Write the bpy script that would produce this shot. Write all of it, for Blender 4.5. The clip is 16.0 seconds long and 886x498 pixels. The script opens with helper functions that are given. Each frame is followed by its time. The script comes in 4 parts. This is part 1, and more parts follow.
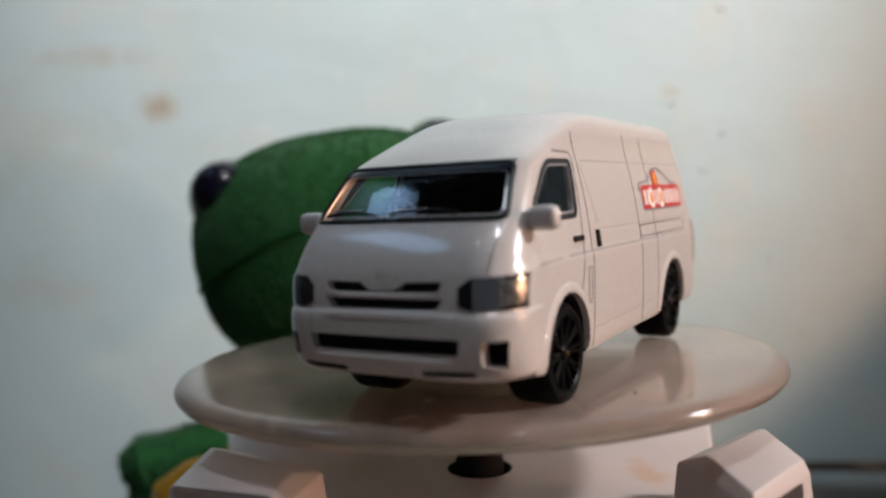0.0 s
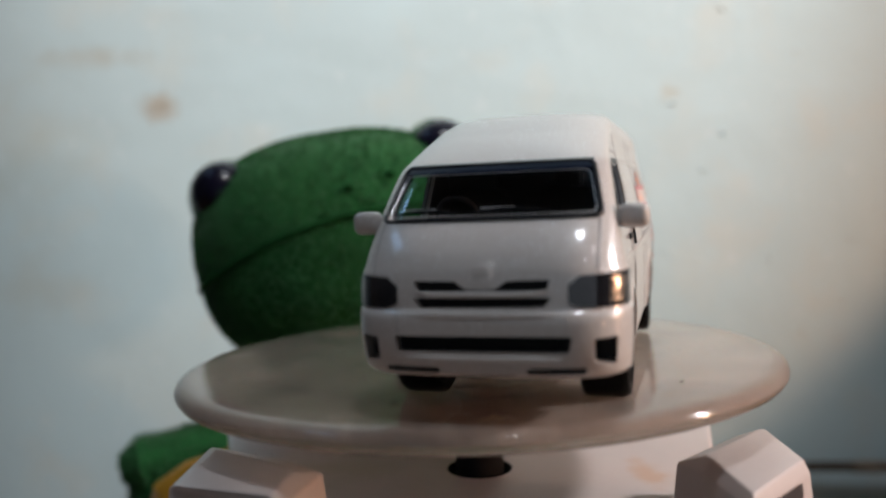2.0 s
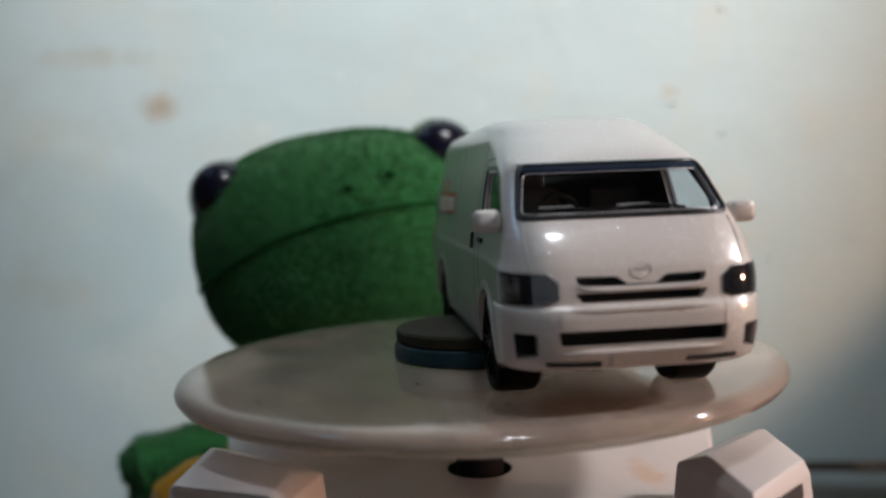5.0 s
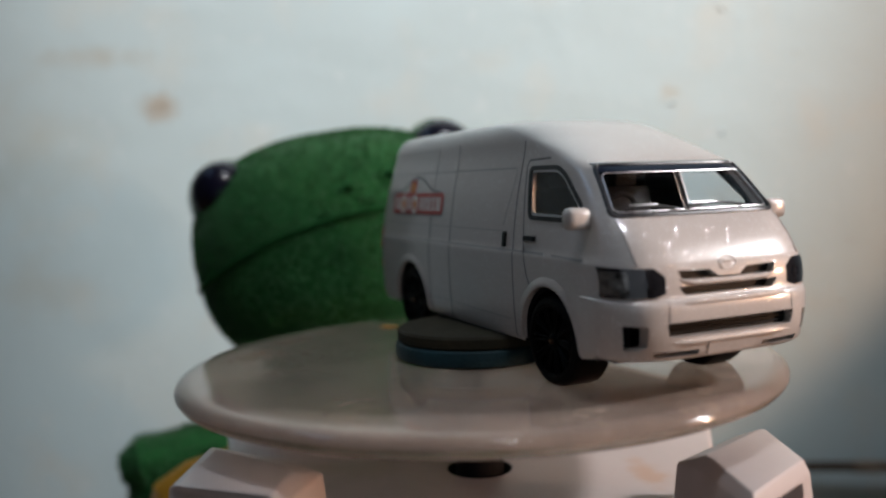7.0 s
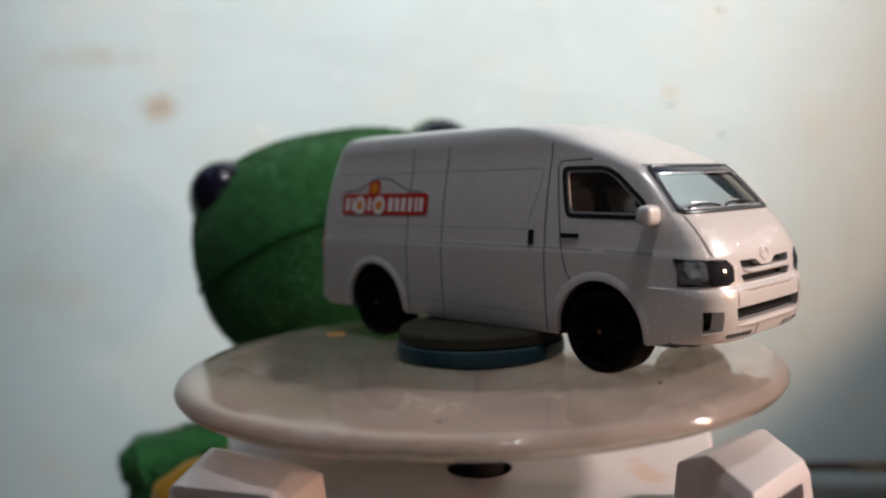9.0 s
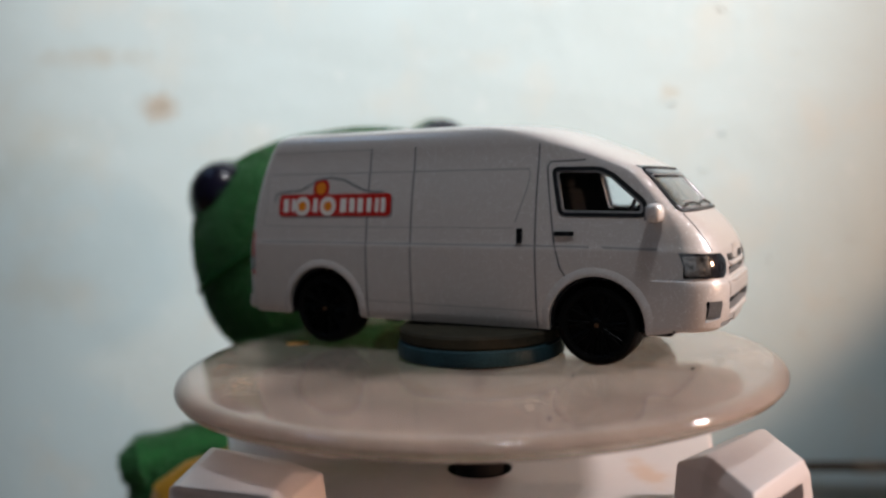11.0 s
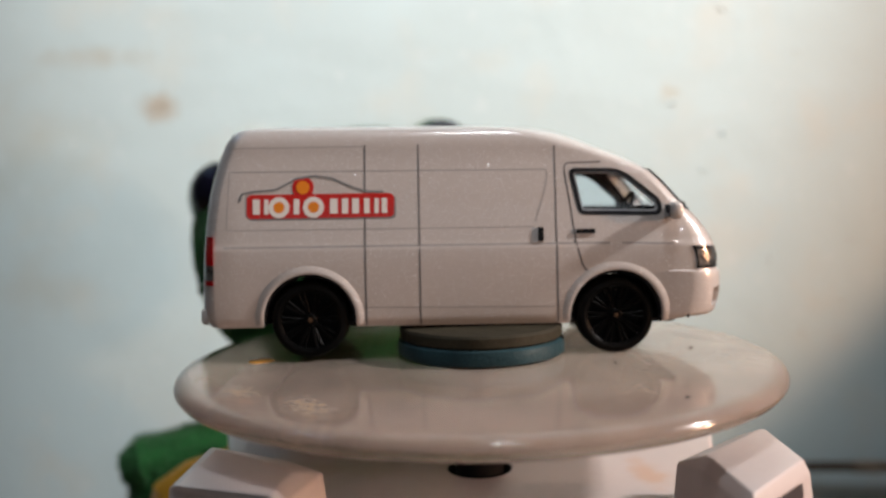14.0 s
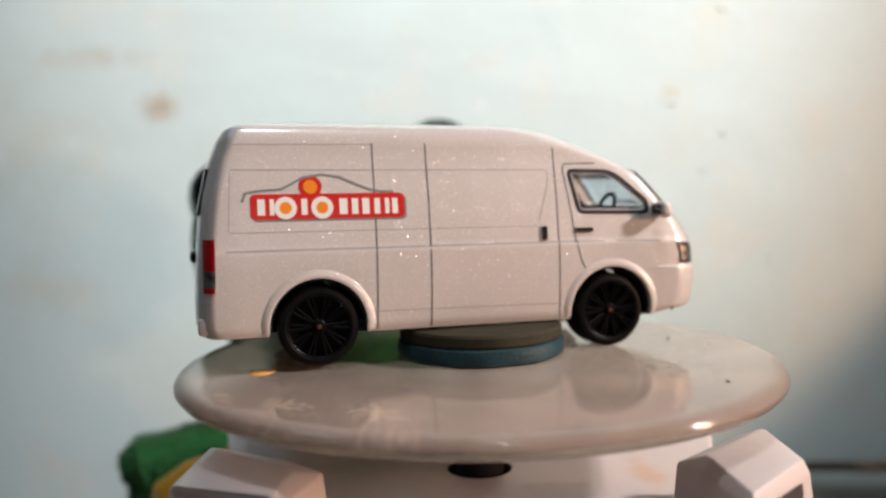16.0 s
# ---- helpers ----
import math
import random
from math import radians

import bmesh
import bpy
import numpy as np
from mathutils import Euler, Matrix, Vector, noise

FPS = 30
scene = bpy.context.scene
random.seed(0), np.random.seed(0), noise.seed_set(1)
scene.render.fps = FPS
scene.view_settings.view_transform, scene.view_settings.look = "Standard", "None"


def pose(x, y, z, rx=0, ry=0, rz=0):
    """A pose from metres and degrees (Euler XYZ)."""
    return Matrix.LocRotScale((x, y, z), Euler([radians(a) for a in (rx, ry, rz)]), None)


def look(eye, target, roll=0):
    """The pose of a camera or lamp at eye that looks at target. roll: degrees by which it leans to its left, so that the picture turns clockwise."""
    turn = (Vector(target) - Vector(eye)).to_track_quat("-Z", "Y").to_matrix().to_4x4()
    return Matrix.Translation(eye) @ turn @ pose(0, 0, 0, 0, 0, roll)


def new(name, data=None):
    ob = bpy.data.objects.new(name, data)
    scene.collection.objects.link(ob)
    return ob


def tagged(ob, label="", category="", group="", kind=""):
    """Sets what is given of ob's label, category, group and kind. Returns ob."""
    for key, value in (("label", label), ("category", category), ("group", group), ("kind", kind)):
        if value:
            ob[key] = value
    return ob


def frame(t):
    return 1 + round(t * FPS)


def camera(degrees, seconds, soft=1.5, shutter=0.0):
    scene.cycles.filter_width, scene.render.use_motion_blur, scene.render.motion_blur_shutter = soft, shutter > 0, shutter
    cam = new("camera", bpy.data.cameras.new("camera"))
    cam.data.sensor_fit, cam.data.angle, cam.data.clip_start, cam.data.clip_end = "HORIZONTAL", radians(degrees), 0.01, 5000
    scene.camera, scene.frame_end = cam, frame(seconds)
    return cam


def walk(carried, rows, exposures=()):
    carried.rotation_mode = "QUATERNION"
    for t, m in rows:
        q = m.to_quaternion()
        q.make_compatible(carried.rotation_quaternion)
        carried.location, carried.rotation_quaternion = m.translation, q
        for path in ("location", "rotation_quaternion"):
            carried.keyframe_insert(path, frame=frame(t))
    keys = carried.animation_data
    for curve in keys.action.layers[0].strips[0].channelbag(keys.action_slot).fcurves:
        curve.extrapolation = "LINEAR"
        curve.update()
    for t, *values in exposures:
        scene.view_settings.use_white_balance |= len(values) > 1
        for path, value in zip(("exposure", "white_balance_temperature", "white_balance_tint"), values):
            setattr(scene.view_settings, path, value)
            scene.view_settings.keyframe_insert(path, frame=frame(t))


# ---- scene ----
cam = camera(56.8, 16.0, soft=2.3)
cam.data.dof.use_dof = True
cam.data.dof.focus_distance = 0.104
cam.data.dof.aperture_fstop = 15.0
CAM = pose(-0.00454, -0.12118, 0.10067, 86.88, 1.716, -0.093)
walk(cam, [(0.0, CAM), (16.0, CAM)], exposures=[(0.0, -0.42, 6850, 17), (4.0, -0.38, 6700, 14), (7.0, -0.46, 6750, 16), (8.0, -0.38, 6700, 15), (9.0, -0.17, 6900, 17), (11.5, -0.12, 6850, 17), (14.0, -0.10, 7050, 17), (16.0, 0.03, 7080, 17)])

# ---- light ----
world = bpy.data.worlds.new("world")
scene.world = world
world.use_nodes = True
world.node_tree.nodes["Background"].inputs[0].default_value = (0.75, 0.88, 1.0, 1)
world.node_tree.nodes["Background"].inputs[1].default_value = 0.05


def area_lamp(name, eye, target, size, watts, colour, size_y=None):
    data = bpy.data.lights.new(name, "AREA")
    data.shape, data.size, data.energy, data.color = "RECTANGLE" if size_y else "DISK", size, watts, colour
    if size_y:
        data.size_y = size_y
    ob = new(name, data)
    ob.matrix_basis = look(eye, target)
    return ob


def spot_lamp(name, eye, target, size, watts, colour, cone, blend):
    data = bpy.data.lights.new(name, "SPOT")
    data.shadow_soft_size, data.energy, data.color, data.spot_size, data.spot_blend = size, watts, colour, radians(cone), blend
    ob = new(name, data)
    ob.matrix_basis = look(eye, target)
    return ob


spot_lamp("wall_spot", (0.17, -0.35, 0.80), (0.012, 0.169, 0.26), 0.03, 46.0, (0.96, 0.98, 0.97), 30, 0.8)
area_lamp("ceiling_lamp", (0.08, -0.23, 0.80), (0.02, -0.03, 0.09), 0.10, 1.9, (0.80, 0.92, 1.0), 0.08)
area_lamp("corner_tube_lamp", (-0.54, 0.10, 0.84), (-0.10, 0.05, 0.09), 0.50, 0.9, (0.36, 0.64, 1.0), 0.12)
# added unseen cool fill behind the camera, brightens the van's front
area_lamp("front_fill", (0.0, -0.165, 0.112), (0.0, 0.0, 0.09), 0.14, 0.017, (0.76, 0.89, 1.0), 0.07)
spot_lamp("desk_lamp_bulb", (0.62, -0.09, 0.42), (0.0, 0.0, 0.075), 0.025, 24.0, (0.93, 0.95, 0.97), 23, 0.7)
spot_lamp("night_lamp_bulb", (0.32, -0.098, 0.112), (-0.20, 0.169, 0.30), 0.012, 2.2, (1.0, 0.58, 0.34), 84, 0.14)


# ---- materials ----
def material(name, colour, rough=0.5, metal=0.0, spec=0.5, coat=0.0, trans=0.0, ior=1.45,
             vary=0.0, scale=200.0, fine=0.0, bump=0.0, bump_scale=800.0, fuzz=0.0):
    m = bpy.data.materials.new(name)
    m.use_nodes = True
    nt = m.node_tree
    b = nt.nodes["Principled BSDF"]
    b.inputs["Base Color"].default_value = (*colour, 1)
    b.inputs["Roughness"].default_value = rough
    b.inputs["Metallic"].default_value = metal
    b.inputs["Specular IOR Level"].default_value = spec
    b.inputs["Coat Weight"].default_value = coat
    b.inputs["Coat Roughness"].default_value = 0.06
    b.inputs["Transmission Weight"].default_value = trans
    b.inputs["IOR"].default_value = ior
    b.inputs["Sheen Weight"].default_value = fuzz
    geo = nt.nodes.new("ShaderNodeTexCoord")
    if vary > 0:
        n1 = nt.nodes.new("ShaderNodeTexNoise")
        n1.inputs["Scale"].default_value, n1.inputs["Detail"].default_value = scale, 6
        n2 = nt.nodes.new("ShaderNodeTexNoise")
        n2.inputs["Scale"].default_value, n2.inputs["Detail"].default_value = scale * 9, 3
        add = nt.nodes.new("ShaderNodeMath")
        add.operation = "MULTIPLY_ADD"
        add.inputs[1].default_value = fine
        ramp = nt.nodes.new("ShaderNodeMapRange")
        ramp.inputs[1].default_value, ramp.inputs[2].default_value = 0.3, 0.7 + fine
        ramp.inputs[3].default_value, ramp.inputs[4].default_value = 1 - vary, 1 + vary * 0.5
        mul = nt.nodes.new("ShaderNodeVectorMath")
        mul.operation = "SCALE"
        mul.inputs[0].default_value = colour
        nt.links.new(geo.outputs["Object"], n1.inputs["Vector"])
        nt.links.new(geo.outputs["Object"], n2.inputs["Vector"])
        nt.links.new(n2.outputs["Fac"], add.inputs[0])
        nt.links.new(n1.outputs["Fac"], add.inputs[2])
        nt.links.new(add.outputs[0], ramp.inputs[0])
        nt.links.new(ramp.outputs[0], mul.inputs["Scale"])
        nt.links.new(mul.outputs[0], b.inputs["Base Color"])
    if bump > 0:
        n3 = nt.nodes.new("ShaderNodeTexNoise")
        n3.inputs["Scale"].default_value, n3.inputs["Detail"].default_value = bump_scale, 5
        bp = nt.nodes.new("ShaderNodeBump")
        bp.inputs["Strength"].default_value, bp.inputs["Distance"].default_value = bump, 0.0004
        nt.links.new(geo.outputs["Object"], n3.inputs["Vector"])
        nt.links.new(n3.outputs["Fac"], bp.inputs["Height"])
        nt.links.new(bp.outputs[0], b.inputs["Normal"])
    return m


PAINT = material("pearl_white_paint", (0.56, 0.51, 0.48), 0.32, 0.0, 0.5, 0.7, vary=0.04, scale=90, fine=0.3)


def add_flakes(m, share=0.11):
    """Metal flakes in the pearl paint: scattered round specks, each with its own tilt."""
    nt = m.node_tree
    b = nt.nodes["Principled BSDF"]
    co = nt.nodes.new("ShaderNodeTexCoord")
    vo = nt.nodes.new("ShaderNodeTexVoronoi")
    vo.inputs["Scale"].default_value = 8600
    wn = nt.nodes.new("ShaderNodeTexWhiteNoise")
    few = nt.nodes.new("ShaderNodeMath")
    few.operation = "LESS_THAN"
    few.inputs[1].default_value = share
    dot = nt.nodes.new("ShaderNodeMath")
    dot.operation = "LESS_THAN"
    dot.inputs[1].default_value = 0.42
    both = nt.nodes.new("ShaderNodeMath")
    both.operation = "MULTIPLY"
    nt.links.new(co.outputs["Object"], vo.inputs["Vector"])
    nt.links.new(vo.outputs["Color"], wn.inputs["Vector"])
    nt.links.new(wn.outputs["Value"], few.inputs[0])
    nt.links.new(vo.outputs["Distance"], dot.inputs[0])
    nt.links.new(few.outputs[0], both.inputs[0])
    nt.links.new(dot.outputs[0], both.inputs[1])
    flake = both.outputs[0]
    tint = nt.nodes.new("ShaderNodeMix")
    tint.data_type = "RGBA"
    tint.inputs[7].default_value = (0.95, 0.96, 0.98, 1)
    nt.links.new(flake, tint.inputs[0])
    nt.links.new(b.inputs["Base Color"].links[0].from_socket, tint.inputs[6])
    nt.links.new(tint.outputs[2], b.inputs["Base Color"])
    nt.links.new(flake, b.inputs["Metallic"])
    sub = nt.nodes.new("ShaderNodeVectorMath")
    sub.operation = "SUBTRACT"
    sub.inputs[1].default_value = (0.5, 0.5, 0.5)
    deg = nt.nodes.new("ShaderNodeMath")
    deg.operation = "MULTIPLY"
    deg.inputs[1].default_value = 0.7
    sc = nt.nodes.new("ShaderNodeVectorMath")
    sc.operation = "SCALE"
    ge = nt.nodes.new("ShaderNodeNewGeometry")
    ad = nt.nodes.new("ShaderNodeVectorMath")
    nn = nt.nodes.new("ShaderNodeVectorMath")
    nn.operation = "NORMALIZE"
    nt.links.new(vo.outputs["Color"], sub.inputs[0])
    nt.links.new(flake, deg.inputs[0])
    nt.links.new(sub.outputs[0], sc.inputs[0])
    nt.links.new(deg.outputs[0], sc.inputs["Scale"])
    nt.links.new(ge.outputs["Normal"], ad.inputs[0])
    nt.links.new(sc.outputs[0], ad.inputs[1])
    nt.links.new(ad.outputs[0], nn.inputs[0])
    nt.links.new(nn.outputs[0], b.inputs["Normal"])
    nt.links.new(nn.outputs[0], b.inputs["Coat Normal"])
    b.inputs["Coat Roughness"].default_value = 0.10
    b.inputs["Coat IOR"].default_value = 1.6


add_flakes(PAINT)
BLACK_PLASTIC = material("black_plastic", (0.008, 0.008, 0.009), 0.42, spec=0.2, vary=0.3, scale=300, bump=0.1)
TYRE = material("black_tyre", (0.004, 0.004, 0.004), 0.5, spec=0.08, vary=0.3, scale=400, bump=0.2)
RIM = material("gloss_black_rim", (0.003, 0.003, 0.003), 0.35, spec=0.06, coat=0.0, vary=0.2, scale=300)
HUB = material("copper_hub", (0.16, 0.09, 0.05), 0.35, 0.8)
DARK_INTERIOR = material("dark_interior", (0.012, 0.012, 0.014), 0.7, spec=0.1, vary=0.3, scale=200)
SEAM = material("panel_line_paint", (0.16, 0.15, 0.15), 0.5, vary=0.2, scale=500)
BLACK_LINE = material("black_print", (0.01, 0.01, 0.012), 0.35)
BADGE = material("grey_badge_metal", (0.50, 0.47, 0.45), 0.35, 0.1)
SILVER = material("silver_print", (0.6, 0.6, 0.62), 0.3, 0.8)
RED = material("red_print", (0.55, 0.02, 0.015), 0.35, coat=0.3, vary=0.1, scale=400)
ORANGE = material("orange_print", (0.8, 0.24, 0.02), 0.35, vary=0.1, scale=400)
WHITE_PRINT = material("white_print", (0.78, 0.74, 0.7), 0.35)
GREY_PRINT = material("grey_print", (0.2, 0.2, 0.2), 0.4)
LENS = material("headlight_plastic", (0.025, 0.025, 0.03), 0.08, 0.3, 0.6, 0.8, vary=0.5, scale=700)
REFLECTOR = material("headlight_reflector", (0.24, 0.23, 0.22), 0.2, 0.6, coat=0.7, vary=0.8, scale=900, bump=0.5)
TAIL = material("red_tail_lamp", (0.42, 0.008, 0.01), 0.18, coat=0.6)
GLASS = material("clear_toy_glazing", (0.88, 0.93, 0.96), 0.02, 0.0, 0.5, trans=1.0, ior=1.42)
BASE_WHITE = material("aged_white_plastic", (0.58, 0.50, 0.475), 0.34, coat=0.1, vary=0.1, scale=60, fine=0.3, bump=0.05, bump_scale=1500)
BLUE_PUCK = material("worn_blue_paint", (0.016, 0.048, 0.058), 0.5, spec=0.25, vary=0.55, scale=220, fine=0.4, bump=0.3, bump_scale=1500)
PUCK_TOP = material("dirty_grey_green_rubber", (0.040, 0.034, 0.022), 0.7, spec=0.15, vary=0.5, scale=250, fine=0.4, bump=0.3)
ORANGE_STAIN = material("orange_glue_stain", (0.70, 0.33, 0.07), 0.6, vary=0.4, scale=600, fine=0.5)
SPECK = material("dark_speck", (0.02, 0.018, 0.015), 0.8)
PLUSH = material("green_plush", (0.016, 0.112, 0.03), 0.9, spec=0.1, vary=0.15, scale=90, fine=0.2, bump=0.25, bump_scale=1200, fuzz=0.22)
PLUSH_DARK = material("dark_green_seam", (0.009, 0.066, 0.018), 0.95, spec=0.1, vary=0.3, scale=400)
YELLOW = material("yellow_felt", (0.55, 0.26, 0.012), 0.85, vary=0.25, scale=200, fine=0.4, bump=0.6, bump_scale=2500, fuzz=0.2)
EYE_BLACK = material("gloss_black_eye", (0.005, 0.005, 0.012), 0.22, spec=0.3)
STEEL = material("steel_shaft", (0.4, 0.33, 0.28), 0.35, 0.9)
CABLE = material("brown_cable", (0.07, 0.05, 0.035), 0.55, vary=0.5, scale=120, fine=0.3)
TABLE = material("pale_table_top", (0.26, 0.16, 0.11), 0.45, vary=0.15, scale=20, fine=0.4)
ROOM = material("painted_plaster", (0.30, 0.25, 0.21), 0.85, vary=0.06, scale=6, fine=0.4, bump=0.2, bump_scale=120)
DARK_ROOM = material("dark_brown_panel", (0.24, 0.20, 0.17), 0.6, vary=0.2, scale=10, fine=0.4)
FLOORMAT = material("grey_floor", (0.28, 0.26, 0.24), 0.6, vary=0.2, scale=8, fine=0.4)


def disc_plastic():
    m = material("cloudy_clear_plastic", (0.83, 0.67, 0.57), 0.05, 0.0, 0.4, trans=0.80, ior=1.38, vary=0.4, scale=90, fine=0.4)
    nt = m.node_tree
    b = nt.nodes["Principled BSDF"]
    co = nt.nodes.new("ShaderNodeTexCoord")
    n = nt.nodes.new("ShaderNodeTexNoise")
    n.inputs["Scale"].default_value, n.inputs["Detail"].default_value = 55, 8
    r = nt.nodes.new("ShaderNodeMapRange")
    r.inputs[1].default_value, r.inputs[2].default_value = 0.35, 0.75
    r.inputs[3].default_value, r.inputs[4].default_value = 0.05, 0.17
    nt.links.new(co.outputs["Object"], n.inputs["Vector"])
    nt.links.new(n.outputs["Fac"], r.inputs[0])
    nt.links.new(r.outputs[0], b.inputs["Roughness"])
    clean = b.inputs["Base Color"].links[0].from_socket
    total = None
    # dried crusts and dusty fingermarks, each with its own ragged outline
    for x, y, rx, ry, grain, most in ((-3, 36.5, 7.0, 3.4, 900, 0.85), (-14, 32.0, 8.5, 4.2, 1100, 0.8), (7, 38.5, 4.0, 2.4, 900, 0.7), (-31, -4, 6.5, 8.0, 700, 0.4), (-8, -37, 9.0, 4.0, 500, 0.45), (-23, -30, 5.0, 5.0, 600, 0.35), (20, -28, 10, 7, 300, 0.3), (0, 0, 43, 43, 800, 0.2), (26, 8, 9, 14, 500, 0.3)):
        mp = nt.nodes.new("ShaderNodeMapping")
        mp.vector_type = "TEXTURE"
        mp.inputs["Location"].default_value = (x * 0.001, y * 0.001, 0)
        mp.inputs["Scale"].default_value = (rx * 0.001, ry * 0.001, 1)
        ln = nt.nodes.new("ShaderNodeVectorMath")
        ln.operation = "LENGTH"
        g = nt.nodes.new("ShaderNodeTexNoise")
        g.inputs["Scale"].default_value, g.inputs["Detail"].default_value = grain, 6
        s = nt.nodes.new("ShaderNodeMath")
        s.operation = "MULTIPLY_ADD"
        s.inputs[1].default_value = 2.6
        mr = nt.nodes.new("ShaderNodeMapRange")
        mr.inputs[1].default_value, mr.inputs[2].default_value = 2.0, 1.2
        mr.inputs[3].default_value, mr.inputs[4].default_value = 0, most
        nt.links.new(co.outputs["Object"], mp.inputs["Vector"])
        nt.links.new(mp.outputs[0], ln.inputs[0])
        nt.links.new(co.outputs["Object"], g.inputs["Vector"])
        nt.links.new(g.outputs["Fac"], s.inputs[0])
        nt.links.new(ln.outputs["Value"], s.inputs[2])
        nt.links.new(s.outputs[0], mr.inputs[0])
        if total is None:
            total = mr.outputs[0]
        else:
            mx = nt.nodes.new("ShaderNodeMath")
            mx.operation = "MAXIMUM"
            nt.links.new(total, mx.inputs[0])
            nt.links.new(mr.outputs[0], mx.inputs[1])
            total = mx.outputs[0]
    tint = nt.nodes.new("ShaderNodeMix")
    tint.data_type = "RGBA"
    tint.inputs[7].default_value = (0.40, 0.27, 0.16, 1)
    nt.links.new(total, tint.inputs[0])
    nt.links.new(clean, tint.inputs[6])
    nt.links.new(tint.outputs[2], b.inputs["Base Color"])
    tr = nt.nodes.new("ShaderNodeMapRange")
    tr.inputs[3].default_value, tr.inputs[4].default_value = 0.77, 0.1
    nt.links.new(total, tr.inputs[0])
    nt.links.new(tr.outputs[0], b.inputs["Transmission Weight"])
    return m


def add_spots(m, spots):
    """Faded stains and other tinted patches with ragged outlines, at places on the thing (millimetres)."""
    nt = m.node_tree
    b = nt.nodes["Principled BSDF"]
    co = nt.nodes.new("ShaderNodeTexCoord")
    for x, y, z, rx, ry, rz, grain, most, colour in spots:
        mp = nt.nodes.new("ShaderNodeMapping")
        mp.vector_type = "TEXTURE"
        mp.inputs["Location"].default_value = (x * 0.001, y * 0.001, z * 0.001)
        mp.inputs["Scale"].default_value = (rx * 0.001, ry * 0.001, rz * 0.001)
        ln = nt.nodes.new("ShaderNodeVectorMath")
        ln.operation = "LENGTH"
        g = nt.nodes.new("ShaderNodeTexNoise")
        g.inputs["Scale"].default_value, g.inputs["Detail"].default_value = grain, 6
        s = nt.nodes.new("ShaderNodeMath")
        s.operation = "MULTIPLY_ADD"
        s.inputs[1].default_value = 1.6
        mr = nt.nodes.new("ShaderNodeMapRange")
        mr.interpolation_type = "SMOOTHSTEP"
        mr.inputs[1].default_value, mr.inputs[2].default_value = 1.9, 0.9
        mr.inputs[3].default_value, mr.inputs[4].default_value = 0, most
        tint = nt.nodes.new("ShaderNodeMix")
        tint.data_type = "RGBA"
        tint.inputs[7].default_value = (*colour, 1)
        nt.links.new(co.outputs["Object"], mp.inputs["Vector"])
        nt.links.new(mp.outputs[0], ln.inputs[0])
        nt.links.new(co.outputs["Object"], g.inputs["Vector"])
        nt.links.new(g.outputs["Fac"], s.inputs[0])
        nt.links.new(ln.outputs["Value"], s.inputs[2])
        nt.links.new(s.outputs[0], mr.inputs[0])
        nt.links.new(mr.outputs[0], tint.inputs[0])
        nt.links.new(b.inputs["Base Color"].links[0].from_socket, tint.inputs[6])
        nt.links.new(tint.outputs[2], b.inputs["Base Color"])


# the first patch is a soft orange streak on the base top
add_spots(BASE_WHITE, ((24, -5, 61, 3.2, 9, 6, 260, 0.6, (0.52, 0.27, 0.12)), (-20, 2, 61, 12, 8, 6, 120, 0.35, (0.36, 0.34, 0.22)), (-2, -22, 61, 4, 10, 6, 200, 0.45, (0.40, 0.26, 0.14)),
                       (-31, -18, 70, 4, 1.2, 1.5, 500, 0.6, (0.40, 0.30, 0.18)), (30, -17, 70, 4, 2, 1.5, 500, 0.4, (0.42, 0.32, 0.20)), (8, 20, 61, 16, 6, 6, 150, 0.3, (0.44, 0.34, 0.24))))

DISC = disc_plastic()


